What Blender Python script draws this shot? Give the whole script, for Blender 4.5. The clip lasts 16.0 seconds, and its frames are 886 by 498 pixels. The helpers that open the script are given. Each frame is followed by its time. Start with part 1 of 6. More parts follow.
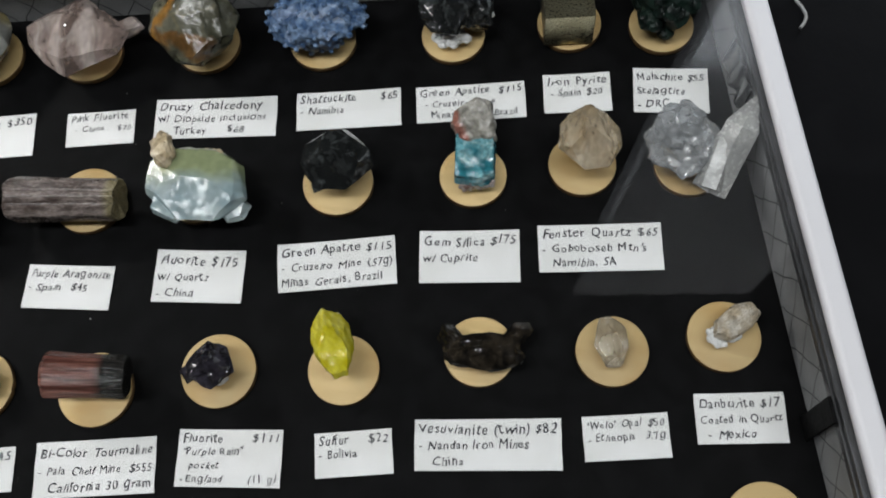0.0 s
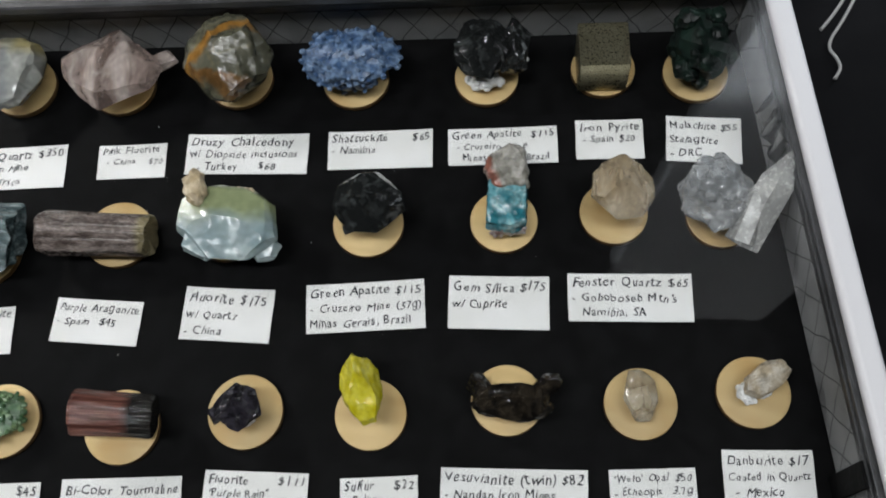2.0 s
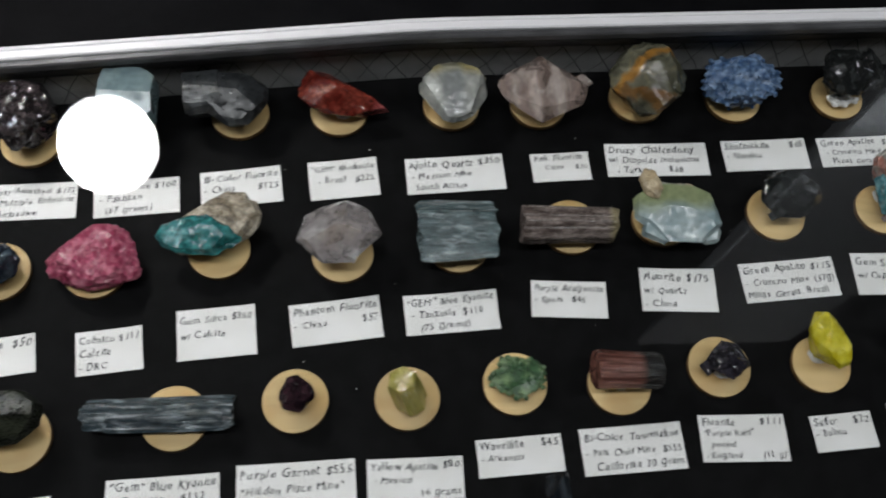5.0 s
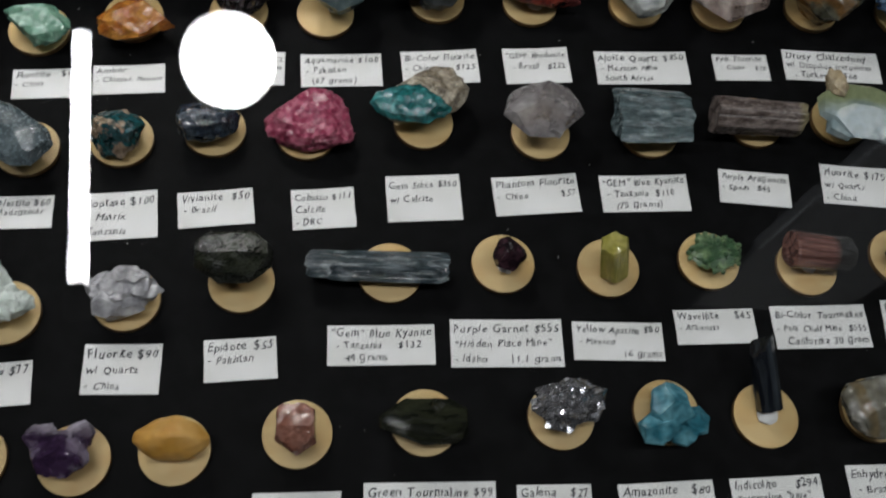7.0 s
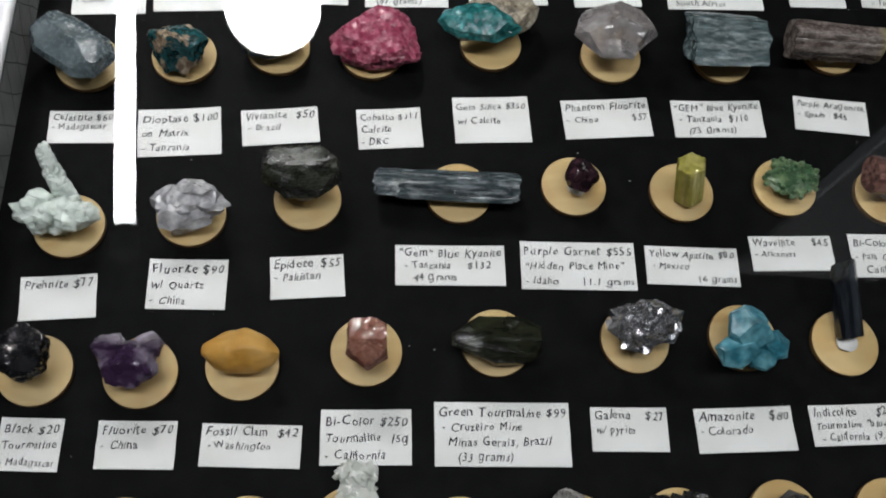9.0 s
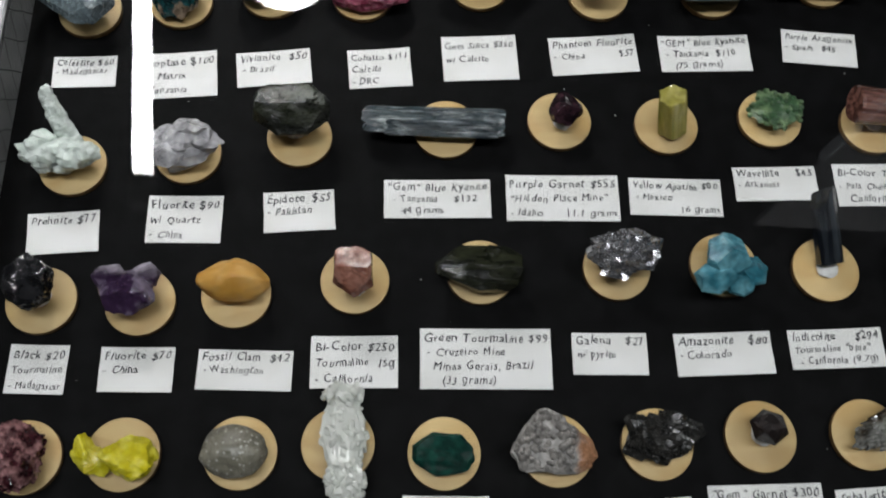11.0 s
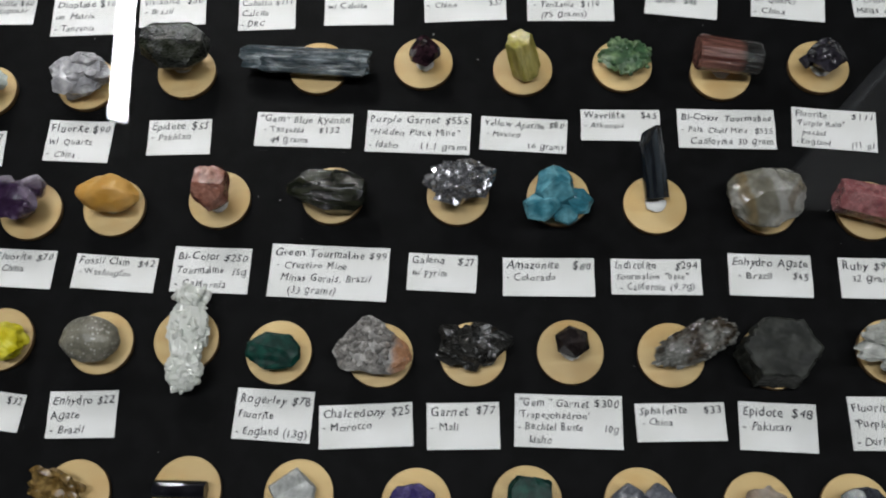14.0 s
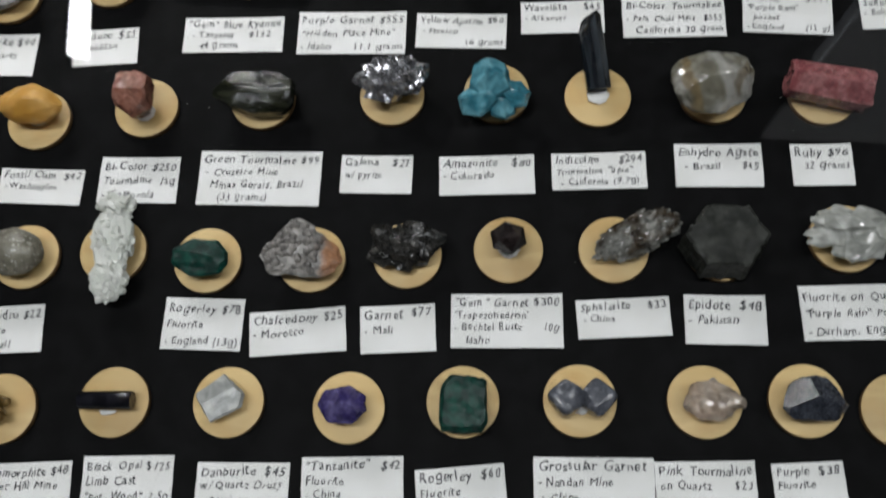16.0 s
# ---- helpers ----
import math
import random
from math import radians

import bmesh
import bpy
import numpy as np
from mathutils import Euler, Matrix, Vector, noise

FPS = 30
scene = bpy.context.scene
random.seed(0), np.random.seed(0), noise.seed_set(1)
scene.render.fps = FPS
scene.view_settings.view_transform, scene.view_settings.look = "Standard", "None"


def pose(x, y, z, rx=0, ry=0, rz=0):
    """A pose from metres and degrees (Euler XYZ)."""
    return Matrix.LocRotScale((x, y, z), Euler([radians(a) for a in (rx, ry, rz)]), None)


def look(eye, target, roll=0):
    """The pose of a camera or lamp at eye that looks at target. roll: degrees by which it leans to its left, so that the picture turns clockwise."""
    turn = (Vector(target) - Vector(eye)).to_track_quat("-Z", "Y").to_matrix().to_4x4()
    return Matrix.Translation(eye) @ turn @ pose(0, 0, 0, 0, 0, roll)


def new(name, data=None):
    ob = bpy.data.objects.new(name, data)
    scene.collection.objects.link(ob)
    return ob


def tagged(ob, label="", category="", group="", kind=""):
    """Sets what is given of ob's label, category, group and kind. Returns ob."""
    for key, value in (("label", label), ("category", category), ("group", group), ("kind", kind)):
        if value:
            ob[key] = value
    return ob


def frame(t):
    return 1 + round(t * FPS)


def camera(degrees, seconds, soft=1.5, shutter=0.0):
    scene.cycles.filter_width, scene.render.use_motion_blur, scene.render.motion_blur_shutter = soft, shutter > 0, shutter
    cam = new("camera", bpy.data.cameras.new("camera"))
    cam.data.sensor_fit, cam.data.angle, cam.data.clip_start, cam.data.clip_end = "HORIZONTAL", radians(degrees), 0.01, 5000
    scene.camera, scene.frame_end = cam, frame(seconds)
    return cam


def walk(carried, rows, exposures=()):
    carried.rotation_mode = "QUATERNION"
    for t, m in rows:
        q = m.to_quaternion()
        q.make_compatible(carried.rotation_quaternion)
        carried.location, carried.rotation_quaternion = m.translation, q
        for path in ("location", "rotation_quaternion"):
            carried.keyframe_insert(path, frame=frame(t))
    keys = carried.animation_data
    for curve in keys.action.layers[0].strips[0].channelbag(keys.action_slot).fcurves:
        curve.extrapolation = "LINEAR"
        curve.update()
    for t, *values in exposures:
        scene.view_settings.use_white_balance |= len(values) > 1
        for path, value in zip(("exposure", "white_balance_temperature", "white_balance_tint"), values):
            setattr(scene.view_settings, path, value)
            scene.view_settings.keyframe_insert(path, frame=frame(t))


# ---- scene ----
cam = camera(49.1, 16.0, soft=1.85, shutter=0.5)
PATH = [
    (0, (0.2054, 0.1886, 0.3916), (0.1552, 0.5576, -0.5365), -9.85),
    (0.5, (0.2045, 0.1915, 0.3859), (0.1585, 0.5551, -0.5446), -9.60),
    (1, (0.2002, 0.1952, 0.3870), (0.1568, 0.5577, -0.5440), -8.96),
    (1.5, (0.1946, 0.1993, 0.3899), (0.1512, 0.5633, -0.5405), -8.18),
    (2, (0.1956, 0.2049, 0.3980), (0.1394, 0.5790, -0.5277), -9.04),
    (2.5, (0.1969, 0.2064, 0.4004), (0.1350, 0.5806, -0.5249), -9.16),
    (3, (0.1997, 0.2007, 0.4011), (0.1292, 0.5811, -0.5211), -9.88),
    (3.5, (0.1598, 0.1856, 0.4209), (0.1049, 0.5829, -0.4951), -6.90),
    (4, (0.0598, 0.1702, 0.4474), (0.0842, 0.5730, -0.4675), -0.92),
    (4.5, (-0.0296, 0.1521, 0.4517), (0.0382, 0.5799, -0.4496), 5.14),
    (5, (-0.0883, 0.1480, 0.4557), (0.0000, 0.5783, -0.4426), 7.97),
    (5.2, (-0.1156, 0.1495, 0.4556), (-0.0031, 0.5670, -0.4461), 11.48),
    (7.3, (-0.2062, 0.0817, 0.4319), (-0.1079, 0.5059, -0.4684), 12.61),
    (7.5, (-0.2124, 0.0792, 0.4264), (-0.1104, 0.5022, -0.4740), 13.24),
    (8, (-0.2163, 0.0793, 0.4223), (-0.1139, 0.4998, -0.4792), 13.40),
    (8.5, (-0.2220, 0.0783, 0.4175), (-0.1270, 0.4862, -0.4905), 13.11),
    (8.7, (-0.2231, 0.0741, 0.4139), (-0.1337, 0.4840, -0.4938), 12.37),
    (10.8, (-0.2033, 0.0560, 0.4237), (-0.1526, 0.4291, -0.5028), 7.76),
    (11, (-0.1974, 0.0471, 0.4232), (-0.1575, 0.4249, -0.5018), 5.86),
    (11.5, (-0.1931, 0.0425, 0.4232), (-0.1575, 0.4186, -0.5026), 4.84),
    (12, (-0.1917, 0.0392, 0.4244), (-0.1531, 0.4179, -0.5003), 4.59),
    (12.5, (-0.1850, 0.0306, 0.4294), (-0.1408, 0.4135, -0.4934), 3.73),
    (13, (-0.1603, 0.0230, 0.4378), (-0.1505, 0.3963, -0.4899), 0.99),
    (13.5, (-0.1123, 0.0096, 0.4455), (-0.1361, 0.3690, -0.4874), -2.18),
    (14, (-0.0798, 0.0027, 0.4518), (-0.1299, 0.3704, -0.4769), -4.85),
    (14.5, (-0.0579, -0.0008, 0.4532), (-0.1270, 0.3561, -0.4784), -7.81),
    (15, (-0.0400, -0.0001, 0.4509), (-0.1185, 0.3538, -0.4811), -9.99),
    (15.5, (-0.0344, -0.0030, 0.4413), (-0.1178, 0.3411, -0.4939), -11.38),
    (16, (-0.0387, -0.0182, 0.4217), (-0.1100, 0.3156, -0.5183), -10.66),
]
EXPOSURES = [(0, 0.34), (1, 0.24), (2.5, 0.45), (3.1, 0.52), (3.5, 0.48), (4.2, 0.13), (5, -0.08), (7.5, -0.37), (8, 0.0), (11, 0.06), (12.5, 0.04), (14.5, 0.2), (16, 0.2)]
walk(cam, [(t, look(eye, target, roll)) for t, eye, target, roll in PATH], EXPOSURES)

# ---- world and light ----
world = bpy.data.worlds.new("world")
scene.world = world
world.use_nodes = True
world.node_tree.nodes["Background"].inputs[0].default_value = (0.55, 0.6, 0.7, 1)
world.node_tree.nodes["Background"].inputs[1].default_value = 0.02


def hall_light(x, y, z, sx, sy, watts, colour):
    data = bpy.data.lights.new("ceiling_light", "AREA")
    data.shape, data.size, data.size_y, data.energy, data.color = "RECTANGLE", sx, sy, watts, colour
    ob = new("ceiling_light", data)
    ob.matrix_world = pose(x, y, z)
    return tagged(ob, "white ceiling light panel of the hall", "ceiling light")


hall_light(-0.5, -0.05, 2.2, 1.2, 0.3, 24.0, (0.975, 0.99, 1.02))
hall_light(0.9, -0.05, 2.2, 1.2, 0.3, 15.5, (0.975, 0.99, 1.02))

# ---- materials ----


def nodes_of(name):
    m = bpy.data.materials.new(name)
    m.use_nodes = True
    return m, m.node_tree.nodes, m.node_tree.links, m.node_tree.nodes["Principled BSDF"]


def stone(name, a, b, rough=0.35, scale=160, trans=0.0, metal=0.0, bump=0.12, stretch=(1, 1, 1), third=None, sss=0.0, lo=0.42, hi=0.6, spec=0.5, grain=0.11, facet=0.0, mottle=0.0, bands=(), vein=None, speck=None, cell=430):
    """A mineral: two colours mixed by a coarse noise, a fine grain and a bump. third: (colour, axis, from, to, wobble), laid in along an axis of the object's own box. bands: (colour, direction, offset, half width, wobble, amount), flat zones grown through the stone. vein: (colour, scale, width, amount), healed cracks. speck: (colour, scale, radius), round spots."""
    m, n, l, p = nodes_of(name)
    tc, mp = n.new("ShaderNodeTexCoord"), n.new("ShaderNodeMapping")
    mp.inputs["Scale"].default_value = stretch
    l.new(tc.outputs["Object"], mp.inputs["Vector"])
    n1, n2 = n.new("ShaderNodeTexNoise"), n.new("ShaderNodeTexNoise")
    for k, s, d in ((n1, scale, 5), (n2, scale * 7, 4)):
        k.inputs["Scale"].default_value, k.inputs["Detail"].default_value = s, d
        l.new(mp.outputs[0], k.inputs["Vector"])
    r1 = n.new("ShaderNodeMapRange")
    r1.inputs[1].default_value, r1.inputs[2].default_value = lo, hi
    l.new(n1.outputs[0], r1.inputs[0])
    mx = n.new("ShaderNodeMix")
    mx.data_type = "RGBA"
    mx.inputs[6].default_value, mx.inputs[7].default_value = (*a, 1), (*b, 1)
    l.new(r1.outputs[0], mx.inputs[0])
    out = mx.outputs[2]
    if third:
        colour, axis, f, t, wob = third
        sep, add, mr, m3 = n.new("ShaderNodeSeparateXYZ"), n.new("ShaderNodeMath"), n.new("ShaderNodeMapRange"), n.new("ShaderNodeMix")
        l.new(tc.outputs["Generated"], sep.inputs[0])
        add.operation = "MULTIPLY_ADD"
        l.new(n1.outputs[0], add.inputs[0])
        add.inputs[1].default_value = wob
        l.new(sep.outputs[axis], add.inputs[2])
        mr.inputs[1].default_value, mr.inputs[2].default_value = f + wob / 2, t + wob / 2
        l.new(add.outputs[0], mr.inputs[0])
        m3.data_type = "RGBA"
        m3.inputs[7].default_value = (*colour, 1)
        l.new(mr.outputs[0], m3.inputs[0])
        l.new(out, m3.inputs[6])
        out = m3.outputs[2]

    def lay(colour, mask):
        mix = n.new("ShaderNodeMix")
        mix.data_type = "RGBA"
        mix.inputs[7].default_value = (*colour, 1)
        l.new(mask, mix.inputs[0])
        l.new(out, mix.inputs[6])
        return mix.outputs[2]

    for colour, way, offset, half, wob, amount in bands:
        dot, wave, off, flat, mr = n.new("ShaderNodeVectorMath"), n.new("ShaderNodeMath"), n.new("ShaderNodeMath"), n.new("ShaderNodeMath"), n.new("ShaderNodeMapRange")
        dot.operation, wave.operation, off.operation, flat.operation = "DOT_PRODUCT", "MULTIPLY_ADD", "SUBTRACT", "ABSOLUTE"
        l.new(tc.outputs["Object"], dot.inputs[0])
        dot.inputs[1].default_value = Vector(way).normalized()
        l.new(n1.outputs[0], wave.inputs[0])
        wave.inputs[1].default_value = wob
        l.new(dot.outputs["Value"], wave.inputs[2])
        l.new(wave.outputs[0], off.inputs[0])
        off.inputs[1].default_value = offset + wob / 2
        l.new(off.outputs[0], flat.inputs[0])
        l.new(flat.outputs[0], mr.inputs[0])
        mr.inputs[1].default_value, mr.inputs[2].default_value, mr.inputs[3].default_value, mr.inputs[4].default_value = half * 0.4, half, amount, 0
        out = lay(colour, mr.outputs[0])
    if vein:
        colour, vs, width, amount = vein
        vo, warp, mr = n.new("ShaderNodeTexVoronoi"), n.new("ShaderNodeVectorMath"), n.new("ShaderNodeMapRange")
        vo.feature = "DISTANCE_TO_EDGE"
        warp.operation = "MULTIPLY_ADD"
        l.new(n1.outputs["Color"], warp.inputs[0])
        warp.inputs[1].default_value = (0.006, 0.006, 0.006)
        l.new(mp.outputs[0], warp.inputs[2])
        l.new(warp.outputs[0], vo.inputs["Vector"])
        vo.inputs["Scale"].default_value = vs
        l.new(vo.outputs["Distance"], mr.inputs[0])
        mr.inputs[1].default_value, mr.inputs[2].default_value, mr.inputs[3].default_value, mr.inputs[4].default_value = 0, width, amount, 0
        here, both = n.new("ShaderNodeMapRange"), n.new("ShaderNodeMath")
        here.inputs[1].default_value, here.inputs[2].default_value = 0.48, 0.6
        l.new(n1.outputs[0], here.inputs[0])
        both.operation = "MULTIPLY"
        l.new(here.outputs[0], both.inputs[0])
        l.new(mr.outputs[0], both.inputs[1])
        out = lay(colour, both.outputs[0])
    if speck:
        colour, vs, width = speck
        vo, mr = n.new("ShaderNodeTexVoronoi"), n.new("ShaderNodeMapRange")
        l.new(mp.outputs[0], vo.inputs["Vector"])
        vo.inputs["Scale"].default_value = vs
        l.new(vo.outputs["Distance"], mr.inputs[0])
        mr.inputs[1].default_value, mr.inputs[2].default_value, mr.inputs[3].default_value, mr.inputs[4].default_value = width * 0.7, width, 0.85, 0
        out = lay(colour, mr.outputs[0])
    gr, m2 = n.new("ShaderNodeMapRange"), n.new("ShaderNodeMix")
    gr.inputs[1].default_value, gr.inputs[2].default_value, gr.inputs[3].default_value, gr.inputs[4].default_value = 0.3, 0.7, 1 - grain, 1 + grain
    l.new(n2.outputs[0], gr.inputs[0])
    m2.data_type, m2.blend_type = "RGBA", "MULTIPLY"
    m2.inputs[0].default_value = 1
    l.new(out, m2.inputs[6])
    l.new(gr.outputs[0], m2.inputs[7])
    out = m2.outputs[2]
    if mottle:
        n3, r3, m4 = n.new("ShaderNodeTexNoise"), n.new("ShaderNodeMapRange"), n.new("ShaderNodeMix")
        n3.inputs["Scale"].default_value, n3.inputs["Detail"].default_value, n3.inputs["Distortion"].default_value = scale * 1.7, 6, 1.2
        l.new(mp.outputs[0], n3.inputs["Vector"])
        r3.inputs[1].default_value, r3.inputs[2].default_value, r3.inputs[3].default_value, r3.inputs[4].default_value = 0.33, 0.66, 1 - mottle, 1 + mottle * 0.7
        l.new(n3.outputs[0], r3.inputs[0])
        m4.data_type, m4.blend_type = "RGBA", "MULTIPLY"
        m4.inputs[0].default_value = 1
        l.new(out, m4.inputs[6])
        l.new(r3.outputs[0], m4.inputs[7])
        out = m4.outputs[2]
    l.new(out, p.inputs["Base Color"])
    rr = n.new("ShaderNodeMapRange")
    rr.inputs[1].default_value, rr.inputs[2].default_value = 0.35, 0.65
    rr.inputs[3].default_value, rr.inputs[4].default_value = max(rough * 0.65 - 0.06, 0.03), rough * 0.65 + 0.05
    l.new(n2.outputs[0], rr.inputs[0])
    l.new(rr.outputs[0], p.inputs["Roughness"])
    bp = n.new("ShaderNodeBump")
    bp.inputs["Strength"].default_value, bp.inputs["Distance"].default_value = bump, 0.0012
    ad = n.new("ShaderNodeMath")
    ad.operation = "MULTIPLY_ADD"
    l.new(n2.outputs[0], ad.inputs[0])
    ad.inputs[1].default_value = 0.35
    l.new(n1.outputs[0], ad.inputs[2])
    l.new(ad.outputs[0], bp.inputs["Height"])
    if facet:
        vo, geo, mad, nrm = n.new("ShaderNodeTexVoronoi"), n.new("ShaderNodeNewGeometry"), n.new("ShaderNodeVectorMath"), n.new("ShaderNodeVectorMath")
        off = n.new("ShaderNodeVectorMath")
        vo.inputs["Scale"].default_value = cell
        l.new(mp.outputs[0], vo.inputs["Vector"])
        off.operation, mad.operation, nrm.operation = "SUBTRACT", "MULTIPLY_ADD", "NORMALIZE"
        l.new(vo.outputs["Color"], off.inputs[0])
        off.inputs[1].default_value = (0.5, 0.5, 0.5)
        l.new(off.outputs[0], mad.inputs[0])
        mad.inputs[1].default_value = (facet, facet, facet)
        l.new(geo.outputs["Normal"], mad.inputs[2])
        l.new(mad.outputs[0], nrm.inputs[0])
        l.new(nrm.outputs[0], bp.inputs["Normal"])
    if bump > 0:
        l.new(bp.outputs[0], p.inputs["Normal"])
    p.inputs["Metallic"].default_value, p.inputs["Transmission Weight"].default_value = metal, trans
    p.inputs["Specular IOR Level"].default_value = spec
    if sss:
        p.inputs["Subsurface Weight"].default_value, p.inputs["Subsurface Scale"].default_value = sss, 0.004
        p.inputs["Subsurface Radius"].default_value = (1, 1, 1)
    return m


def plain(name, colour, rough=0.5, metal=0.0, glow=0.0):
    m, n, l, p = nodes_of(name)
    p.inputs["Base Color"].default_value, p.inputs["Roughness"].default_value, p.inputs["Metallic"].default_value = (*colour, 1), rough, metal
    if glow:
        p.inputs["Emission Color"].default_value, p.inputs["Emission Strength"].default_value = (*colour, 1), glow
    return m


def cloth(name, a, b, scale):
    return stone(name, a, b, 0.9, scale, bump=0.3, spec=0.05)


def wood_material():
    m, n, l, p = nodes_of("birch")
    tc, info, add = n.new("ShaderNodeTexCoord"), n.new("ShaderNodeObjectInfo"), n.new("ShaderNodeVectorMath")
    mp, nz, rp = n.new("ShaderNodeMapping"), n.new("ShaderNodeTexNoise"), n.new("ShaderNodeValToRGB")
    l.new(tc.outputs["Object"], add.inputs[0])
    l.new(info.outputs["Random"], add.inputs[1])
    mp.inputs["Scale"].default_value = (25, 260, 60)
    l.new(add.outputs[0], mp.inputs[0])
    l.new(mp.outputs[0], nz.inputs["Vector"])
    nz.inputs["Scale"].default_value, nz.inputs["Detail"].default_value = 1.0, 5
    rp.color_ramp.elements[0].position, rp.color_ramp.elements[1].position = 0.3, 0.7
    rp.color_ramp.elements[0].color, rp.color_ramp.elements[1].color = (0.54, 0.378, 0.165, 1), (0.66, 0.485, 0.226, 1)
    l.new(nz.outputs[0], rp.inputs[0])
    hs, mr = n.new("ShaderNodeHueSaturation"), n.new("ShaderNodeMapRange")
    mr.inputs[3].default_value, mr.inputs[4].default_value = 0.82, 1.12
    l.new(info.outputs["Random"], mr.inputs[0])
    l.new(mr.outputs[0], hs.inputs["Value"])
    tint, patch, warm = n.new("ShaderNodeMapRange"), n.new("ShaderNodeTexNoise"), n.new("ShaderNodeMix")
    patch.inputs["Scale"].default_value, patch.inputs["Detail"].default_value = 55, 3
    l.new(add.outputs[0], patch.inputs["Vector"])
    tint.inputs[1].default_value, tint.inputs[2].default_value, tint.inputs[4].default_value = 0.48, 0.72, 0.55
    l.new(patch.outputs[0], tint.inputs[0])
    warm.data_type = "RGBA"
    warm.inputs[7].default_value = (0.5, 0.29, 0.085, 1)
    l.new(tint.outputs[0], warm.inputs[0])
    l.new(rp.outputs[0], warm.inputs[6])
    l.new(warm.outputs[2], hs.inputs["Color"])
    l.new(hs.outputs[0], p.inputs["Base Color"])
    p.inputs["Roughness"].default_value = 0.55
    return m


def liner_material():
    """Grey vinyl with a stitched diamond pattern."""
    m, n, l, p = nodes_of("quilted_liner")
    tc, sep, nz = n.new("ShaderNodeTexCoord"), n.new("ShaderNodeSeparateXYZ"), n.new("ShaderNodeTexNoise")
    wob = n.new("ShaderNodeVectorMath")
    wob.operation = "MULTIPLY_ADD"
    nz.inputs["Scale"].default_value, nz.inputs["Detail"].default_value = 55, 4
    l.new(tc.outputs["Object"], nz.inputs["Vector"])
    l.new(nz.outputs["Color"], wob.inputs[0])
    wob.inputs[1].default_value = (0.004, 0.004, 0.004)
    l.new(tc.outputs["Object"], wob.inputs[2])
    l.new(wob.outputs[0], sep.inputs[0])
    along = n.new("ShaderNodeMath")
    l.new(sep.outputs[0], along.inputs[0])
    l.new(sep.outputs[1], along.inputs[1])
    masks = []
    for sign in (0.62, -0.62):
        a, f, c = n.new("ShaderNodeMath"), n.new("ShaderNodeMath"), n.new("ShaderNodeMath")
        a.operation, f.operation, c.operation = "MULTIPLY_ADD", "PINGPONG", "LESS_THAN"
        l.new(sep.outputs[2], a.inputs[0])
        a.inputs[1].default_value = sign
        l.new(along.outputs[0], a.inputs[2])
        l.new(a.outputs[0], f.inputs[0])
        f.inputs[1].default_value = 0.0085
        l.new(f.outputs[0], c.inputs[0])
        c.inputs[1].default_value = 0.00035
        masks.append(c)
    mx = n.new("ShaderNodeMath")
    mx.operation = "MAXIMUM"
    l.new(masks[0].outputs[0], mx.inputs[0])
    l.new(masks[1].outputs[0], mx.inputs[1])
    rp, col = n.new("ShaderNodeValToRGB"), n.new("ShaderNodeMix")
    rp.color_ramp.elements[0].position, rp.color_ramp.elements[1].position = 0.35, 0.7
    rp.color_ramp.elements[0].color, rp.color_ramp.elements[1].color = (0.19, 0.193, 0.196, 1), (0.29, 0.293, 0.296, 1)
    l.new(nz.outputs[0], rp.inputs[0])
    col.data_type = "RGBA"
    col.inputs[7].default_value = (0.035, 0.035, 0.037, 1)
    l.new(mx.outputs[0], col.inputs[0])
    l.new(rp.outputs[0], col.inputs[6])
    l.new(col.outputs[2], p.inputs["Base Color"])
    p.inputs["Roughness"].default_value = 0.6
    return m


def glass_material():
    """Thin clear sheet: light goes straight through, each face mirrors a little."""
    m, n, l, p = nodes_of("cover_glass")
    clear, gloss, mix, fr = n.new("ShaderNodeBsdfTransparent"), n.new("ShaderNodeBsdfGlossy"), n.new("ShaderNodeMixShader"), n.new("ShaderNodeLayerWeight")
    power, rise = n.new("ShaderNodeMath"), n.new("ShaderNodeMath")
    clear.inputs[0].default_value = (0.985, 0.99, 0.987, 1)
    gloss.inputs["Roughness"].default_value = 0.0
    fr.inputs["Blend"].default_value = 0.5
    power.operation, power.inputs[1].default_value = "POWER", 5.0
    rise.operation, rise.inputs[1].default_value, rise.inputs[2].default_value = "MULTIPLY_ADD", 0.96, 0.04
    l.new(fr.outputs["Facing"], power.inputs[0])
    l.new(power.outputs[0], rise.inputs[0])
    l.new(rise.outputs[0], mix.inputs[0])
    l.new(clear.outputs[0], mix.inputs[1])
    l.new(gloss.outputs[0], mix.inputs[2])
    l.new(mix.outputs[0], n["Material Output"].inputs["Surface"])
    n.remove(p)
    return m


BIRCH, LINER, GLASS = wood_material(), liner_material(), glass_material()
VELVET = cloth("black_velvet", (0.0032, 0.0032, 0.0033), (0.0051, 0.0051, 0.0054), 90)
TABLECLOTH = cloth("black_tablecloth", (0.002, 0.002, 0.0024), (0.0035, 0.0035, 0.004), 40)
PAPER = stone("card_paper", (0.76, 0.76, 0.74), (0.82, 0.82, 0.81), 0.75, 45, bump=0.03, spec=0.2, grain=0.03)
INK = plain("black_ink", (0.016, 0.017, 0.022), 0.6)
PUTTY = stone("white_putty", (0.7, 0.7, 0.68), (0.8, 0.8, 0.79), 0.6, 300, bump=0.2)
WHITE_RAIL = plain("white_aluminium", (0.6, 0.6, 0.61), 0.4)
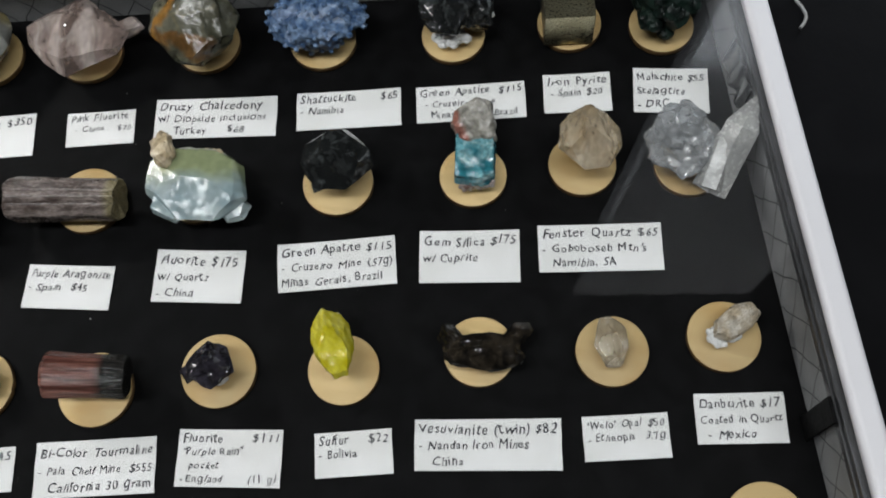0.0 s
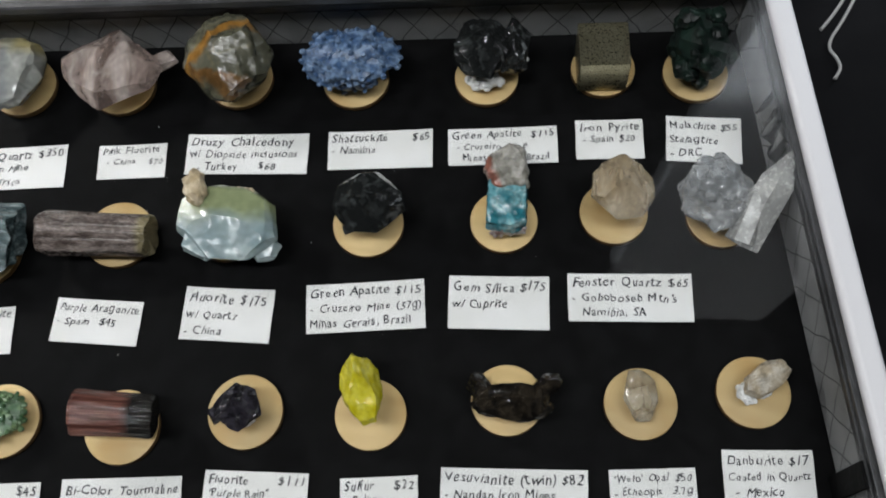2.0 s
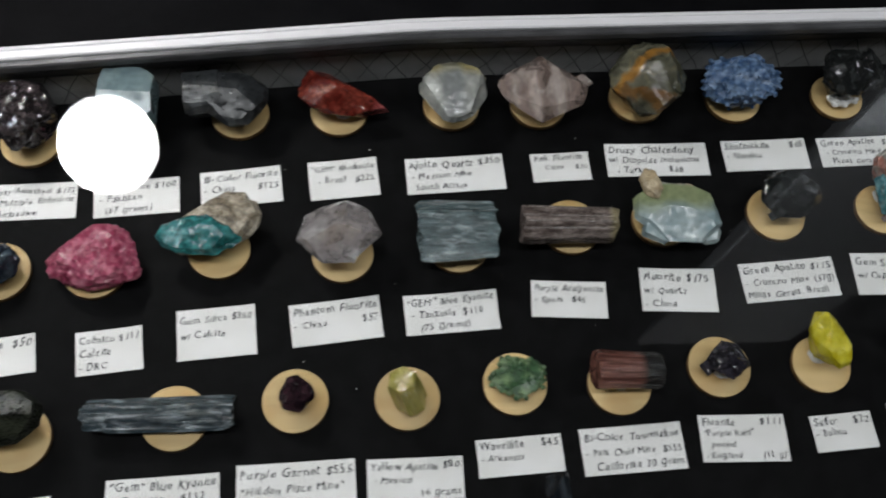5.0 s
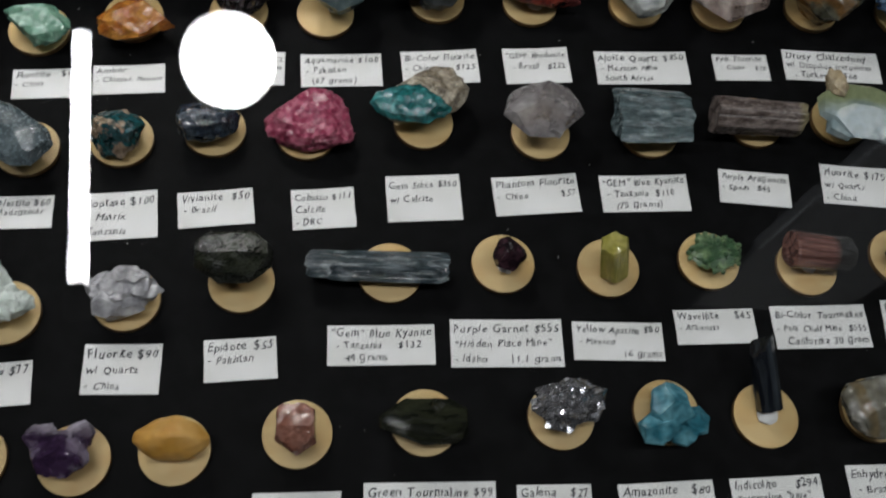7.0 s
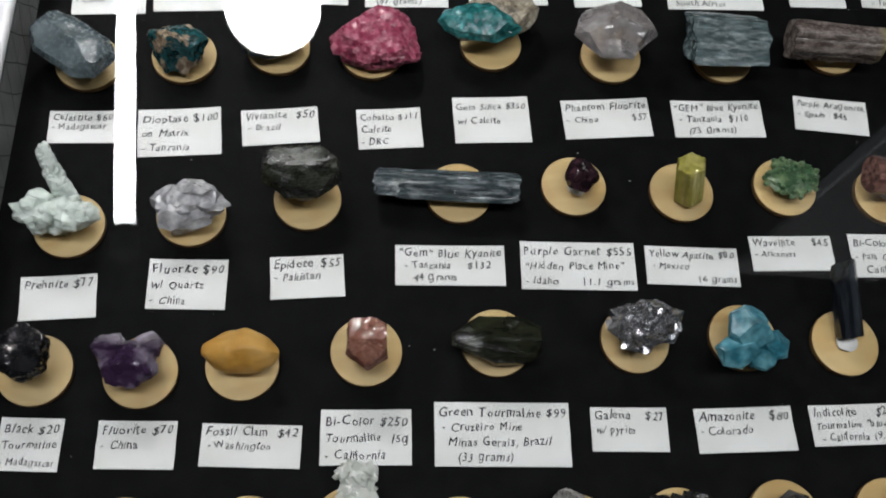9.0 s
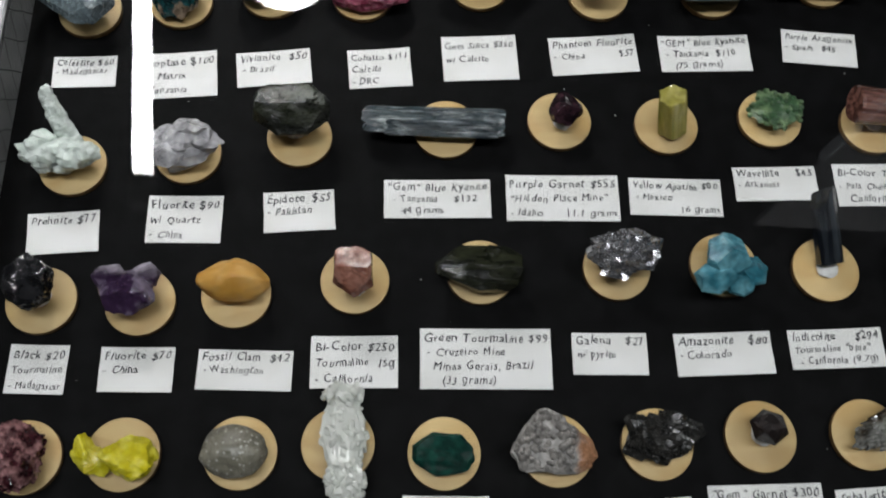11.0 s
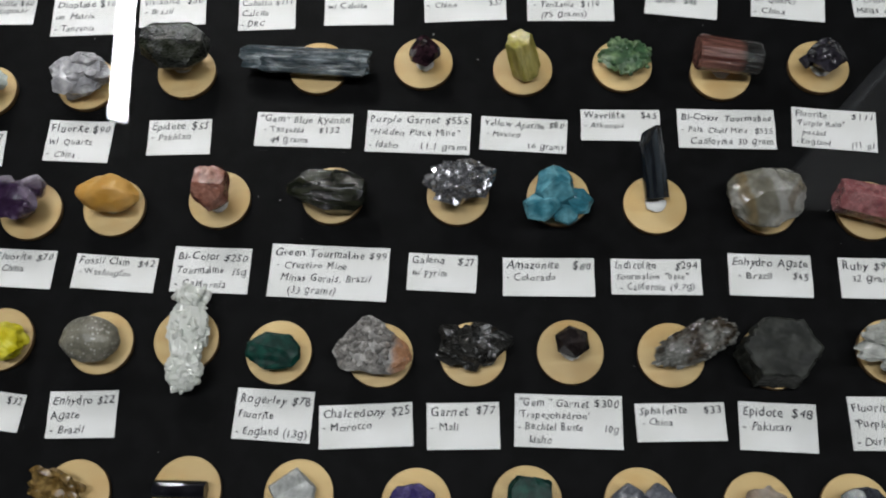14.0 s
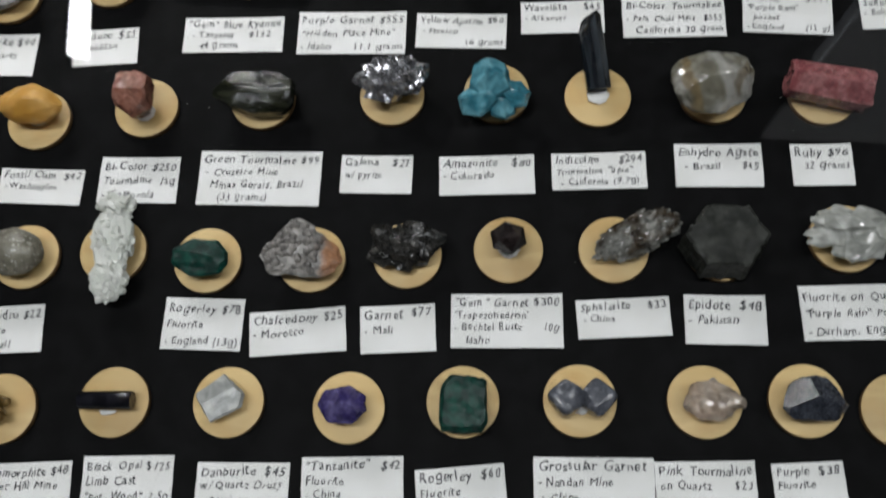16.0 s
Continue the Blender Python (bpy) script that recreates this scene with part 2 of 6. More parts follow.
DARK_RAIL = stone("dark_channel", (0.035, 0.0355, 0.037), (0.055, 0.0555, 0.058), 0.6, 60, bump=0.03, grain=0.06)
BLACK_PLASTIC = plain("black_plastic", (0.01, 0.01, 0.011), 0.85)
LAMP_GLOW = plain("lamp_diffuser", (1.0, 0.98, 0.97), 0.5, glow=58.0)
TUBE_GLOW = plain("tube_diffuser", (0.97, 0.97, 1.0), 0.5, glow=50.0)
GREEN_FLUORITE = stone("green_fluorite", (0.16, 0.34, 0.24), (0.25, 0.45, 0.33), 0.3, trans=0.25, facet=0.39, mottle=0.3)
AMBER = stone("amber", (0.32, 0.1, 0.015), (0.5, 0.22, 0.04), 0.25, trans=0.2, facet=0.33, mottle=0.3)
SMOKY = stone("smoky", (0.02, 0.016, 0.017), (0.05, 0.04, 0.042), 0.1, trans=0.2, facet=0.65, mottle=0.5)
AQUA = stone("aqua", (0.19, 0.27, 0.29), (0.28, 0.37, 0.39), 0.25, scale=60, trans=0.45, mottle=0.2)
DARK_FLUORITE = stone("dark_fluorite", (0.02, 0.022, 0.024), (0.06, 0.065, 0.068), 0.5, trans=0.2, scale=70, facet=0.12, mottle=0.45)
RHODONITE = stone("rhodonite", (0.09, 0.012, 0.008), (0.17, 0.033, 0.022), 0.15, third=((0.36, 0.09, 0.09), 0, 0.8, 0.98, 0.3), facet=0.3, mottle=0.5, bump=0.25)
AJOITE = stone("ajoite", (0.31, 0.32, 0.3), (0.47, 0.48, 0.45), 0.25, third=((0.46, 0.4, 0.2), 1, 0.58, 0.76, 0.4), scale=70, trans=0.3, facet=0.15, mottle=0.25, bands=[((0.2, 0.22, 0.23), (1, 0.1, 0), -0.001, 0.008, 0.012, 0.6)], vein=((0.65, 0.63, 0.52), 80, 0.05, 0.5))
PINK_FLUORITE = stone("pink_fluorite", (0.36, 0.28, 0.25), (0.7, 0.6, 0.55), 0.12, trans=0.55, scale=90, facet=0.16, mottle=0.35, stretch=(1, 0.5, 1), bands=[((0.19, 0.13, 0.11), (1, 0.1, 0), -0.0035, 0.004, 0.01, 0.7), ((0.82, 0.73, 0.68), (1, 0.15, 0), 0.0035, 0.0035, 0.01, 0.7)], vein=((0.85, 0.78, 0.74), 70, 0.06, 0.5))
DRUZY = stone("druzy", (0.075, 0.075, 0.05), (0.17, 0.165, 0.12), 0.3, scale=60, trans=0.3, facet=0.14, mottle=0.4, bump=0.4, spec=0.35, bands=[((0.36, 0.17, 0.03), (-0.5, 0.85, -0.2), -0.001, 0.0042, 0.022, 0.9), ((0.2, 0.09, 0.02), (0.3, 0.95, 0), -0.0145, 0.004, 0.03, 0.8)], vein=((0.3, 0.24, 0.1), 90, 0.05, 0.5))
SHATTUCKITE = stone("shattuckite", (0.04, 0.085, 0.18), (0.16, 0.24, 0.37), 0.5, scale=260, grain=0.2, mottle=0.5, facet=0.39, bump=0.4)
BLACK_APATITE = stone("black_apatite", (0.010, 0.011, 0.011), (0.035, 0.038, 0.038), 0.14, lo=0.5, hi=0.75, facet=0.2, mottle=0.35, vein=((0.09, 0.1, 0.1), 60, 0.05, 0.6))
PYRITE = stone("pyrite", (0.44, 0.405, 0.265), (0.5, 0.46, 0.31), 0.48, bump=0, grain=0.02, metal=1)
MALACHITE = stone("malachite", (0.003, 0.006, 0.005), (0.009, 0.02, 0.015), 0.6, facet=0.1, mottle=0.4, spec=0.25)
CELESTITE = stone("celestite", (0.12, 0.155, 0.17), (0.21, 0.255, 0.275), 0.4, scale=70, trans=0.4, facet=0.16, mottle=0.2, bump=0.2)
DIOPTASE = stone("dioptase", (0.008, 0.055, 0.06), (0.26, 0.19, 0.13), 0.3, lo=0.5, hi=0.55, scale=110, grain=0.3, facet=0.78, mottle=0.4, bump=0.4)
VIVIANITE = stone("vivianite", (0.015, 0.02, 0.03), (0.04, 0.055, 0.07), 0.14, facet=0.52, mottle=0.5)
COBALTO = stone("cobalto", (0.25, 0.035, 0.075), (0.42, 0.12, 0.175), 0.25, scale=300, grain=0.25, facet=0.91, mottle=0.25, bump=0.25)
GEM_SILICA_ROCK = stone("gem_silica_rock", (0.17, 0.14, 0.1), (0.36, 0.32, 0.25), 0.45, grain=0.25, facet=0.52, mottle=0.4, bump=0.4)
PHANTOM = stone("phantom", (0.36, 0.33, 0.33), (0.56, 0.53, 0.53), 0.1, scale=70, facet=0.1, mottle=0.2, bump=0.15, trans=0.6, vein=((0.8, 0.78, 0.78), 60, 0.06, 0.55))
KYANITE = stone("kyanite", (0.028, 0.04, 0.047), (0.25, 0.29, 0.31), 0.18, bump=0.5, mottle=0.45, stretch=(0.3, 1, 1), scale=280, grain=0.2, facet=0.45, lo=0.48, hi=0.74)
PALE_KYANITE = stone("pale_kyanite", (0.05, 0.075, 0.08), (0.25, 0.3, 0.31), 0.18, bump=0.5, mottle=0.45, stretch=(0.3, 1, 1), scale=280, grain=0.2, facet=0.45, lo=0.48, hi=0.74)
ARAGONITE = stone("aragonite", (0.07, 0.052, 0.046), (0.2, 0.165, 0.15), 0.4, third=((0.2, 0.17, 0.1), 0, 0.88, 0.94, 0.1), bump=0.5, mottle=0.45, stretch=(0.28, 1, 1), scale=260, grain=0.2)
BLUE_FLUORITE = stone("blue_fluorite", (0.34, 0.45, 0.48), (0.5, 0.6, 0.61), 0.28, third=((0.38, 0.44, 0.24), 1, 0.42, 0.6, 0.35), scale=70, trans=0.4, facet=0.1, mottle=0.18, vein=((0.72, 0.8, 0.8), 60, 0.06, 0.45))
TAN_QUARTZ = stone("tan_quartz", (0.42, 0.33, 0.2), (0.55, 0.46, 0.32), 0.5, facet=0.65, mottle=0.3, bump=0.4)
GEM_SILICA = stone("gem_silica", (0.02, 0.15, 0.19), (0.16, 0.34, 0.37), 0.25, scale=130, facet=0.3, mottle=0.45, bump=0.25, vein=((0.45, 0.55, 0.53), 130, 0.07, 0.5))
FENSTER = stone("fenster", (0.58, 0.47, 0.32), (0.85, 0.75, 0.58), 0.1, scale=110, stretch=(1, 0.4, 1), facet=0.12, mottle=0.25, bump=0.15, trans=0.65, vein=((0.34, 0.22, 0.1), 80, 0.07, 0.5))
QUARTZ = stone("quartz", (0.46, 0.48, 0.49), (0.68, 0.7, 0.71), 0.22, scale=110, facet=0.3, mottle=0.25, trans=0.68, spec=0.4, vein=((0.8, 0.82, 0.83), 90, 0.07, 0.3))
MILKY = stone("milky", (0.4, 0.4, 0.39), (0.52, 0.52, 0.5), 0.4, scale=70, bump=0.15, trans=0.3, facet=0.12, mottle=0.12, vein=((0.7, 0.7, 0.68), 80, 0.07, 0.5))
PREHNITE = stone("prehnite", (0.6, 0.68, 0.62), (0.78, 0.85, 0.8), 0.35, bump=0.2, sss=0.5, mottle=0.06, spec=0.3)
LILAC_FLUORITE = stone("lilac_fluorite", (0.46, 0.455, 0.48), (0.84, 0.83, 0.85), 0.15, scale=110, trans=0.4, facet=0.3, mottle=0.25, vein=((0.9, 0.9, 0.92), 90, 0.06, 0.5))
EPIDOTE = stone("epidote", (0.006, 0.007, 0.005), (0.022, 0.025, 0.016), 0.45, spec=0.35, grain=0.2, mottle=0.4, facet=0.2, bump=0.4, stretch=(0.5, 1, 1))
PURPLE_GARNET = stone("purple_garnet", (0.009, 0.005, 0.007), (0.032, 0.015, 0.02), 0.1, facet=0.5, cell=260, mottle=0.5)
YELLOW_APATITE = stone("yellow_apatite", (0.46, 0.42, 0.1), (0.64, 0.58, 0.2), 0.12, sss=0.2, stretch=(1, 1, 0.2), mottle=0.25, trans=0.4, vein=((0.7, 0.66, 0.3), 90, 0.06, 0.5))
WAVELLITE = stone("wavellite", (0.045, 0.1, 0.045), (0.15, 0.23, 0.11), 0.5, mottle=0.45, bump=0.4)
BICOLOR = stone("bicolor", (0.08, 0.03, 0.023), (0.2, 0.09, 0.07), 0.22, stretch=(0.08, 1, 1), scale=380, third=((0.016, 0.015, 0.014), 0, 0.62, 0.74, 0.1), bump=0.5, mottle=0.4)
DARK_PURPLE = stone("dark_purple", (0.011, 0.01, 0.013), (0.035, 0.032, 0.042), 0.2, facet=0.65, mottle=0.5)
SULFUR = stone("sulfur", (0.58, 0.51, 0.015), (0.78, 0.7, 0.07), 0.15, trans=0.2, facet=0.12, mottle=0.12, spec=0.35, vein=((0.85, 0.8, 0.2), 120, 0.07, 0.5))
VESUVIANITE = stone("vesuvianite", (0.008, 0.007, 0.006), (0.03, 0.024, 0.017), 0.12, facet=0.2, mottle=0.5, trans=0.15)
WELO = stone("welo", (0.55, 0.46, 0.32), (0.75, 0.66, 0.5), 0.15, facet=0.52, trans=0.7)
DANBURITE = stone("danburite", (0.42, 0.35, 0.25), (0.58, 0.53, 0.45), 0.4, facet=0.52, mottle=0.3, bump=0.4)
BLACK_TOURMALINE = stone("black_tourmaline", (0.006, 0.006, 0.007), (0.02, 0.02, 0.022), 0.12, facet=0.52)
PURPLE_FLUORITE = stone("purple_fluorite", (0.055, 0.028, 0.072), (0.42, 0.36, 0.46), 0.12, lo=0.46, hi=0.66, trans=0.45, scale=70, mottle=0.4, facet=0.15, third=((0.55, 0.5, 0.58), 1, 0.62, 0.9, 0.5))
CLAM = stone("clam", (0.5, 0.26, 0.05), (0.62, 0.37, 0.12), 0.6, scale=60, grain=0.05, mottle=0.06, bump=0.03, sss=0.4, spec=0.3)
PINK_TOURMALINE = stone("pink_tourmaline", (0.2, 0.08, 0.055), (0.33, 0.16, 0.12), 0.22, trans=0.1, mottle=0.35, facet=0.06, vein=((0.1, 0.035, 0.025), 110, 0.06, 0.6))
GREEN_TOURMALINE = stone("green_tourmaline", (0.007, 0.008, 0.005), (0.02, 0.022, 0.012), 0.3, stretch=(0.35, 1, 1), scale=200, mottle=0.2, facet=0.14, bump=0.3, spec=0.3)
GALENA = stone("galena", (0.28, 0.28, 0.3), (0.46, 0.46, 0.48), 0.36, metal=0.85, mottle=0.3, facet=0.65)
AMAZONITE = stone("amazonite", (0.03, 0.15, 0.2), (0.12, 0.31, 0.37), 0.3, scale=110, mottle=0.3, facet=0.16)
INDICOLITE = stone("indicolite", (0.008, 0.01, 0.014), (0.03, 0.036, 0.042), 0.25, stretch=(1, 1, 0.15), mottle=0.4)
AGATE = stone("agate", (0.2, 0.19, 0.15), (0.42, 0.41, 0.38), 0.05, scale=60, bump=0.02, trans=0.3, mottle=0.35, bands=[((0.12, 0.08, 0.03), (1, -0.5, 0), 0.012, 0.0025, 0.012, 0.6), ((0.55, 0.55, 0.53), (1, 0.4, 0), 0.003, 0.004, 0.014, 0.5), ((0.2, 0.14, 0.06), (1, 0.3, 0), -0.012, 0.003, 0.012, 0.7)])
RUBY = stone("ruby", (0.2, 0.06, 0.065), (0.32, 0.13, 0.13), 0.35, facet=0.33, mottle=0.3)
DARK_RED = stone("dark_red", (0.04, 0.01, 0.014), (0.38, 0.2, 0.2), 0.2, facet=0.91, lo=0.45, hi=0.65, mottle=0.4, bump=0.25)
GREY_AGATE = stone("grey_agate", (0.17, 0.16, 0.125), (0.24, 0.225, 0.18), 0.5, bump=0.12, grain=0.12, mottle=0.25, scale=90, spec=0.3, speck=((0.45, 0.44, 0.4), 430, 0.3))
WHITE_CALCITE = stone("white_calcite", (0.86, 0.89, 0.82), (0.93, 0.94, 0.89), 0.2, bump=0.1, grain=0.04, facet=0.1, sss=0.2, trans=0.28)
EMERALD = stone("emerald", (0.003, 0.022, 0.017), (0.008, 0.055, 0.04), 0.55, mottle=0.3, facet=0.12, spec=0.12)
CHALCEDONY = stone("chalcedony", (0.2, 0.19, 0.18), (0.36, 0.34, 0.32), 0.4, third=((0.3, 0.15, 0.08), 0, 0.7, 0.84, 0.4), grain=0.2, mottle=0.3, bump=0.4, spec=0.3)
BLACK_GARNET = stone("black_garnet", (0.008, 0.008, 0.0075), (0.025, 0.024, 0.022), 0.4, facet=0.25, mottle=0.4, spec=0.4)
BROWN_GARNET = stone("brown_garnet", (0.012, 0.009, 0.009), (0.025, 0.019, 0.018), 0.3)
SPHALERITE = stone("sphalerite", (0.06, 0.045, 0.03), (0.26, 0.26, 0.24), 0.2, scale=90, lo=0.36, hi=0.5, facet=0.65, mottle=0.5, bump=0.25, trans=0.25)
DARK_EPIDOTE = stone("dark_epidote", (0.012, 0.013, 0.011), (0.032, 0.034, 0.029), 0.7, grain=0.18, scale=160, bump=0.4, mottle=0.25, facet=0.12, spec=0.25)
PYROMORPHITE = stone("pyromorphite", (0.12, 0.07, 0.02), (0.26, 0.17, 0.06), 0.3, facet=0.52, mottle=0.4)
BLACK_OPAL = stone("black_opal", (0.006, 0.006, 0.008), (0.012, 0.012, 0.016), 0.08, bump=0.01)
WHITE_DANBURITE = stone("white_danburite", (0.3, 0.31, 0.3), (0.44, 0.44, 0.42), 0.45, grain=0.1, bump=0.25, mottle=0.2, facet=0.1)
VIOLET = stone("violet", (0.04, 0.03, 0.12), (0.13, 0.11, 0.25), 0.25, trans=0.15, facet=0.39, mottle=0.4)
GROSSULAR = stone("grossular", (0.07, 0.075, 0.09), (0.12, 0.125, 0.145), 0.35, grain=0.2, mottle=0.3)
PALE_PINK = stone("pale_pink", (0.6, 0.48, 0.38), (0.75, 0.66, 0.56), 0.15, scale=90, facet=0.65, mottle=0.3, trans=0.6)
SLATE = stone("slate", (0.02, 0.023, 0.03), (0.05, 0.055, 0.07), 0.4, mottle=0.4, facet=0.06)
TEAL_SILICA = stone("teal_silica", (0.01, 0.09, 0.09), (0.04, 0.2, 0.2), 0.25, facet=0.39, mottle=0.5, bump=0.25)
GREY_CUPRITE = stone("grey_cuprite", (0.2, 0.19, 0.16), (0.42, 0.4, 0.36), 0.3, scale=150, facet=0.4, mottle=0.4, bump=0.4, bands=[((0.28, 0.07, 0.04), (1, 0.3, 0), -0.0075, 0.0025, 0.006, 0.8)])
SPECKLED_FOOT = stone("speckled_foot", (0.5, 0.47, 0.45), (0.2, 0.11, 0.1), 0.4, scale=420, bump=0.3)
PALE_QUARTZ = stone("pale_quartz", (0.55, 0.56, 0.52), (0.78, 0.79, 0.75), 0.15, trans=0.45, scale=90, facet=0.4, mottle=0.25)

# ---- geometry helpers ----


class Geo:
    """Gathers vertices and faces."""

    def __init__(self):
        self.v, self.f, self.n = [], [], 0

    def add(self, verts, faces):
        self.v.append(np.asarray(verts, float))
        self.f += [tuple(i + self.n for i in face) for face in faces]
        self.n += len(verts)
        return self

    def fit(self, size):
        """Scales all to a box of that size, centred, with its base at height 0."""
        v = np.concatenate(self.v)
        lo, hi = v.min(0), v.max(0)
        v = (v - (lo + hi) / 2) / np.maximum(hi - lo, 1e-9) * np.array(size)
        v[:, 2] += size[2] / 2
        self.v = [v]
        return self

    def turn(self, rx=0, ry=0, rz=0, move=(0, 0, 0)):
        m = np.array(pose(0, 0, 0, rx, ry, rz).to_3x3())
        self.v = [np.concatenate(self.v) @ m.T + np.array(move)]
        return self

    def join(self, other):
        return self.add(np.concatenate(other.v), other.f)

    def mesh(self, name, material, sharp=20):
        me = bpy.data.meshes.new(name)
        me.from_pydata(np.concatenate(self.v).tolist(), [], self.f)
        me.materials.append(material)
        me.polygons.foreach_set("use_smooth", [True] * len(me.polygons))
        me.set_sharp_from_angle(angle=radians(sharp))
        me.update()
        return me


def ball(level):
    bm = bmesh.new()
    bmesh.ops.create_icosphere(bm, subdivisions=level, radius=1)
    v, f = np.array([p.co[:] for p in bm.verts]), [tuple(p.index for p in q.verts) for q in bm.faces]
    bm.free()
    return v, f


BALLS = {k: ball(k) for k in (1, 2, 3, 4, 5)}
BOX_V = np.array([(x, y, z) for x in (-1, 1) for y in (-1, 1) for z in (-1, 1)], float)
BOX_F = [(0, 1, 3, 2), (4, 6, 7, 5), (0, 4, 5, 1), (2, 3, 7, 6), (0, 2, 6, 4), (1, 5, 7, 3)]


def spin(rng):
    q = rng.normal(size=4)
    q /= np.linalg.norm(q)
    w, x, y, z = q
    return np.array([[1 - 2 * (y * y + z * z), 2 * (x * y - z * w), 2 * (x * z + y * w)], [2 * (x * y + z * w), 1 - 2 * (x * x + z * z), 2 * (y * z - x * w)], [2 * (x * z - y * w), 2 * (y * z + x * w), 1 - 2 * (x * x + y * y)]])


def roughen(v, amount, freq, seed):
    out = []
    for p in v:
        q = Vector(p) * freq + Vector((seed * 3.7, seed * 1.3, seed * 2.1))
        d = noise.fractal(q, 1.0, 2.0, 4)
        out.append(p * (1 + amount * d))
    return np.array(out)


def cut_ball(size, cuts, seed):
    """A small clean crystal: a ball cut down to flat faces."""
    rng = np.random.default_rng(seed)
    bm = bmesh.new()
    made = [bm.verts.new(p) for p in BALLS[1][0] * 1.4]
    for q in BALLS[1][1]:
        bm.faces.new([made[k] for k in q])
    for i in range(cuts):
        n = rng.normal(size=3)
        n /= np.linalg.norm(n)
        cut = bmesh.ops.bisect_plane(bm, geom=bm.verts[:] + bm.edges[:] + bm.faces[:], plane_co=n * rng.uniform(0.6, 0.95), plane_no=n, clear_outer=True)
        edges = [g for g in cut["geom_cut"] if isinstance(g, bmesh.types.BMEdge)]
        if edges:
            bmesh.ops.edgeloop_fill(bm, edges=edges)
    bmesh.ops.triangulate(bm, faces=[q for q in bm.faces if len(q.verts) > 4])
    bm.verts.index_update()
    v, f = np.array([p.co[:] for p in bm.verts]), [tuple(p.index for p in q.verts) for q in bm.faces]
    bm.free()
    return Geo().add(v, f).fit(size)


def crystal(size, sides, tops=((0, 0, 0.8),), seed=1, chips=12, rough=0.012, under=25):
    """A crystal or broken stone bounded by flat faces. sides: (bearing, distance[, slope]) of the faces round it; tops: (bearing, tilt, distance) of the faces above; chips: small breaks along its edges; rough: unevenness of the faces."""
    rng = np.random.default_rng(seed)
    bm = bmesh.new()
    bmesh.ops.create_cube(bm, size=2.6)
    planes = []
    for side in sides:
        b, d, *slope = side
        e = radians(slope[0] if slope else rng.uniform(2, 24))
        b = radians(b)
        planes.append((np.array((math.cos(b) * math.cos(e), math.sin(b) * math.cos(e), math.sin(e))), d))
        if under:
            e = -radians(under)
            planes.append((np.array((math.cos(b) * math.cos(e), math.sin(b) * math.cos(e), math.sin(e))), d * 1.02))
    for b, tilt, d in tops:
        b, tilt = radians(b), radians(tilt)
        planes.append((np.array((math.cos(b) * math.sin(tilt), math.sin(b) * math.sin(tilt), math.cos(tilt))), d))

    def cut(nrm, d):
        done = bmesh.ops.bisect_plane(bm, geom=bm.verts[:] + bm.edges[:] + bm.faces[:], plane_co=nrm * d, plane_no=nrm, clear_outer=True)
        edges = [g for g in done["geom_cut"] if isinstance(g, bmesh.types.BMEdge)]
        if edges:
            bmesh.ops.edgeloop_fill(bm, edges=edges)

    for nrm, d in planes:
        cut(nrm, d)
    for i in range(chips):
        nrm = rng.normal(size=3)
        nrm[2] = abs(nrm[2])
        nrm /= np.linalg.norm(nrm)
        cut(nrm, max(np.array(v.co) @ nrm for v in bm.verts) - rng.uniform(0.015, 0.09))
    bmesh.ops.triangulate(bm, faces=bm.faces[:])
    for k in range(6):
        long = [e for e in bm.edges if e.calc_length() > 0.16]
        if not long:
            break
        bmesh.ops.subdivide_edges(bm, edges=long, cuts=1)
        bmesh.ops.triangulate(bm, faces=[q for q in bm.faces if len(q.verts) > 3])
    out = []
    for v in bm.verts:
        q = v.co
        step = noise.cell(Vector((q.x * 2.3 + q.y * 1.1, q.y * 2.9 - q.z, q.z * 3.1)) + Vector((seed * 1.7, 0, 0)))
        fine = noise.fractal(q * 3.2 + Vector((seed * 2.3, seed, 0)), 1.0, 2.0, 3)
        out.append(np.array(q) * (1 + rough * (fine * 1.6 + step - 0.5)))
    bm.verts.index_update()
    f = [tuple(p.index for p in q.verts) for q in bm.faces]
    bm.free()
    return Geo().add(np.array(out), f).fit(size)


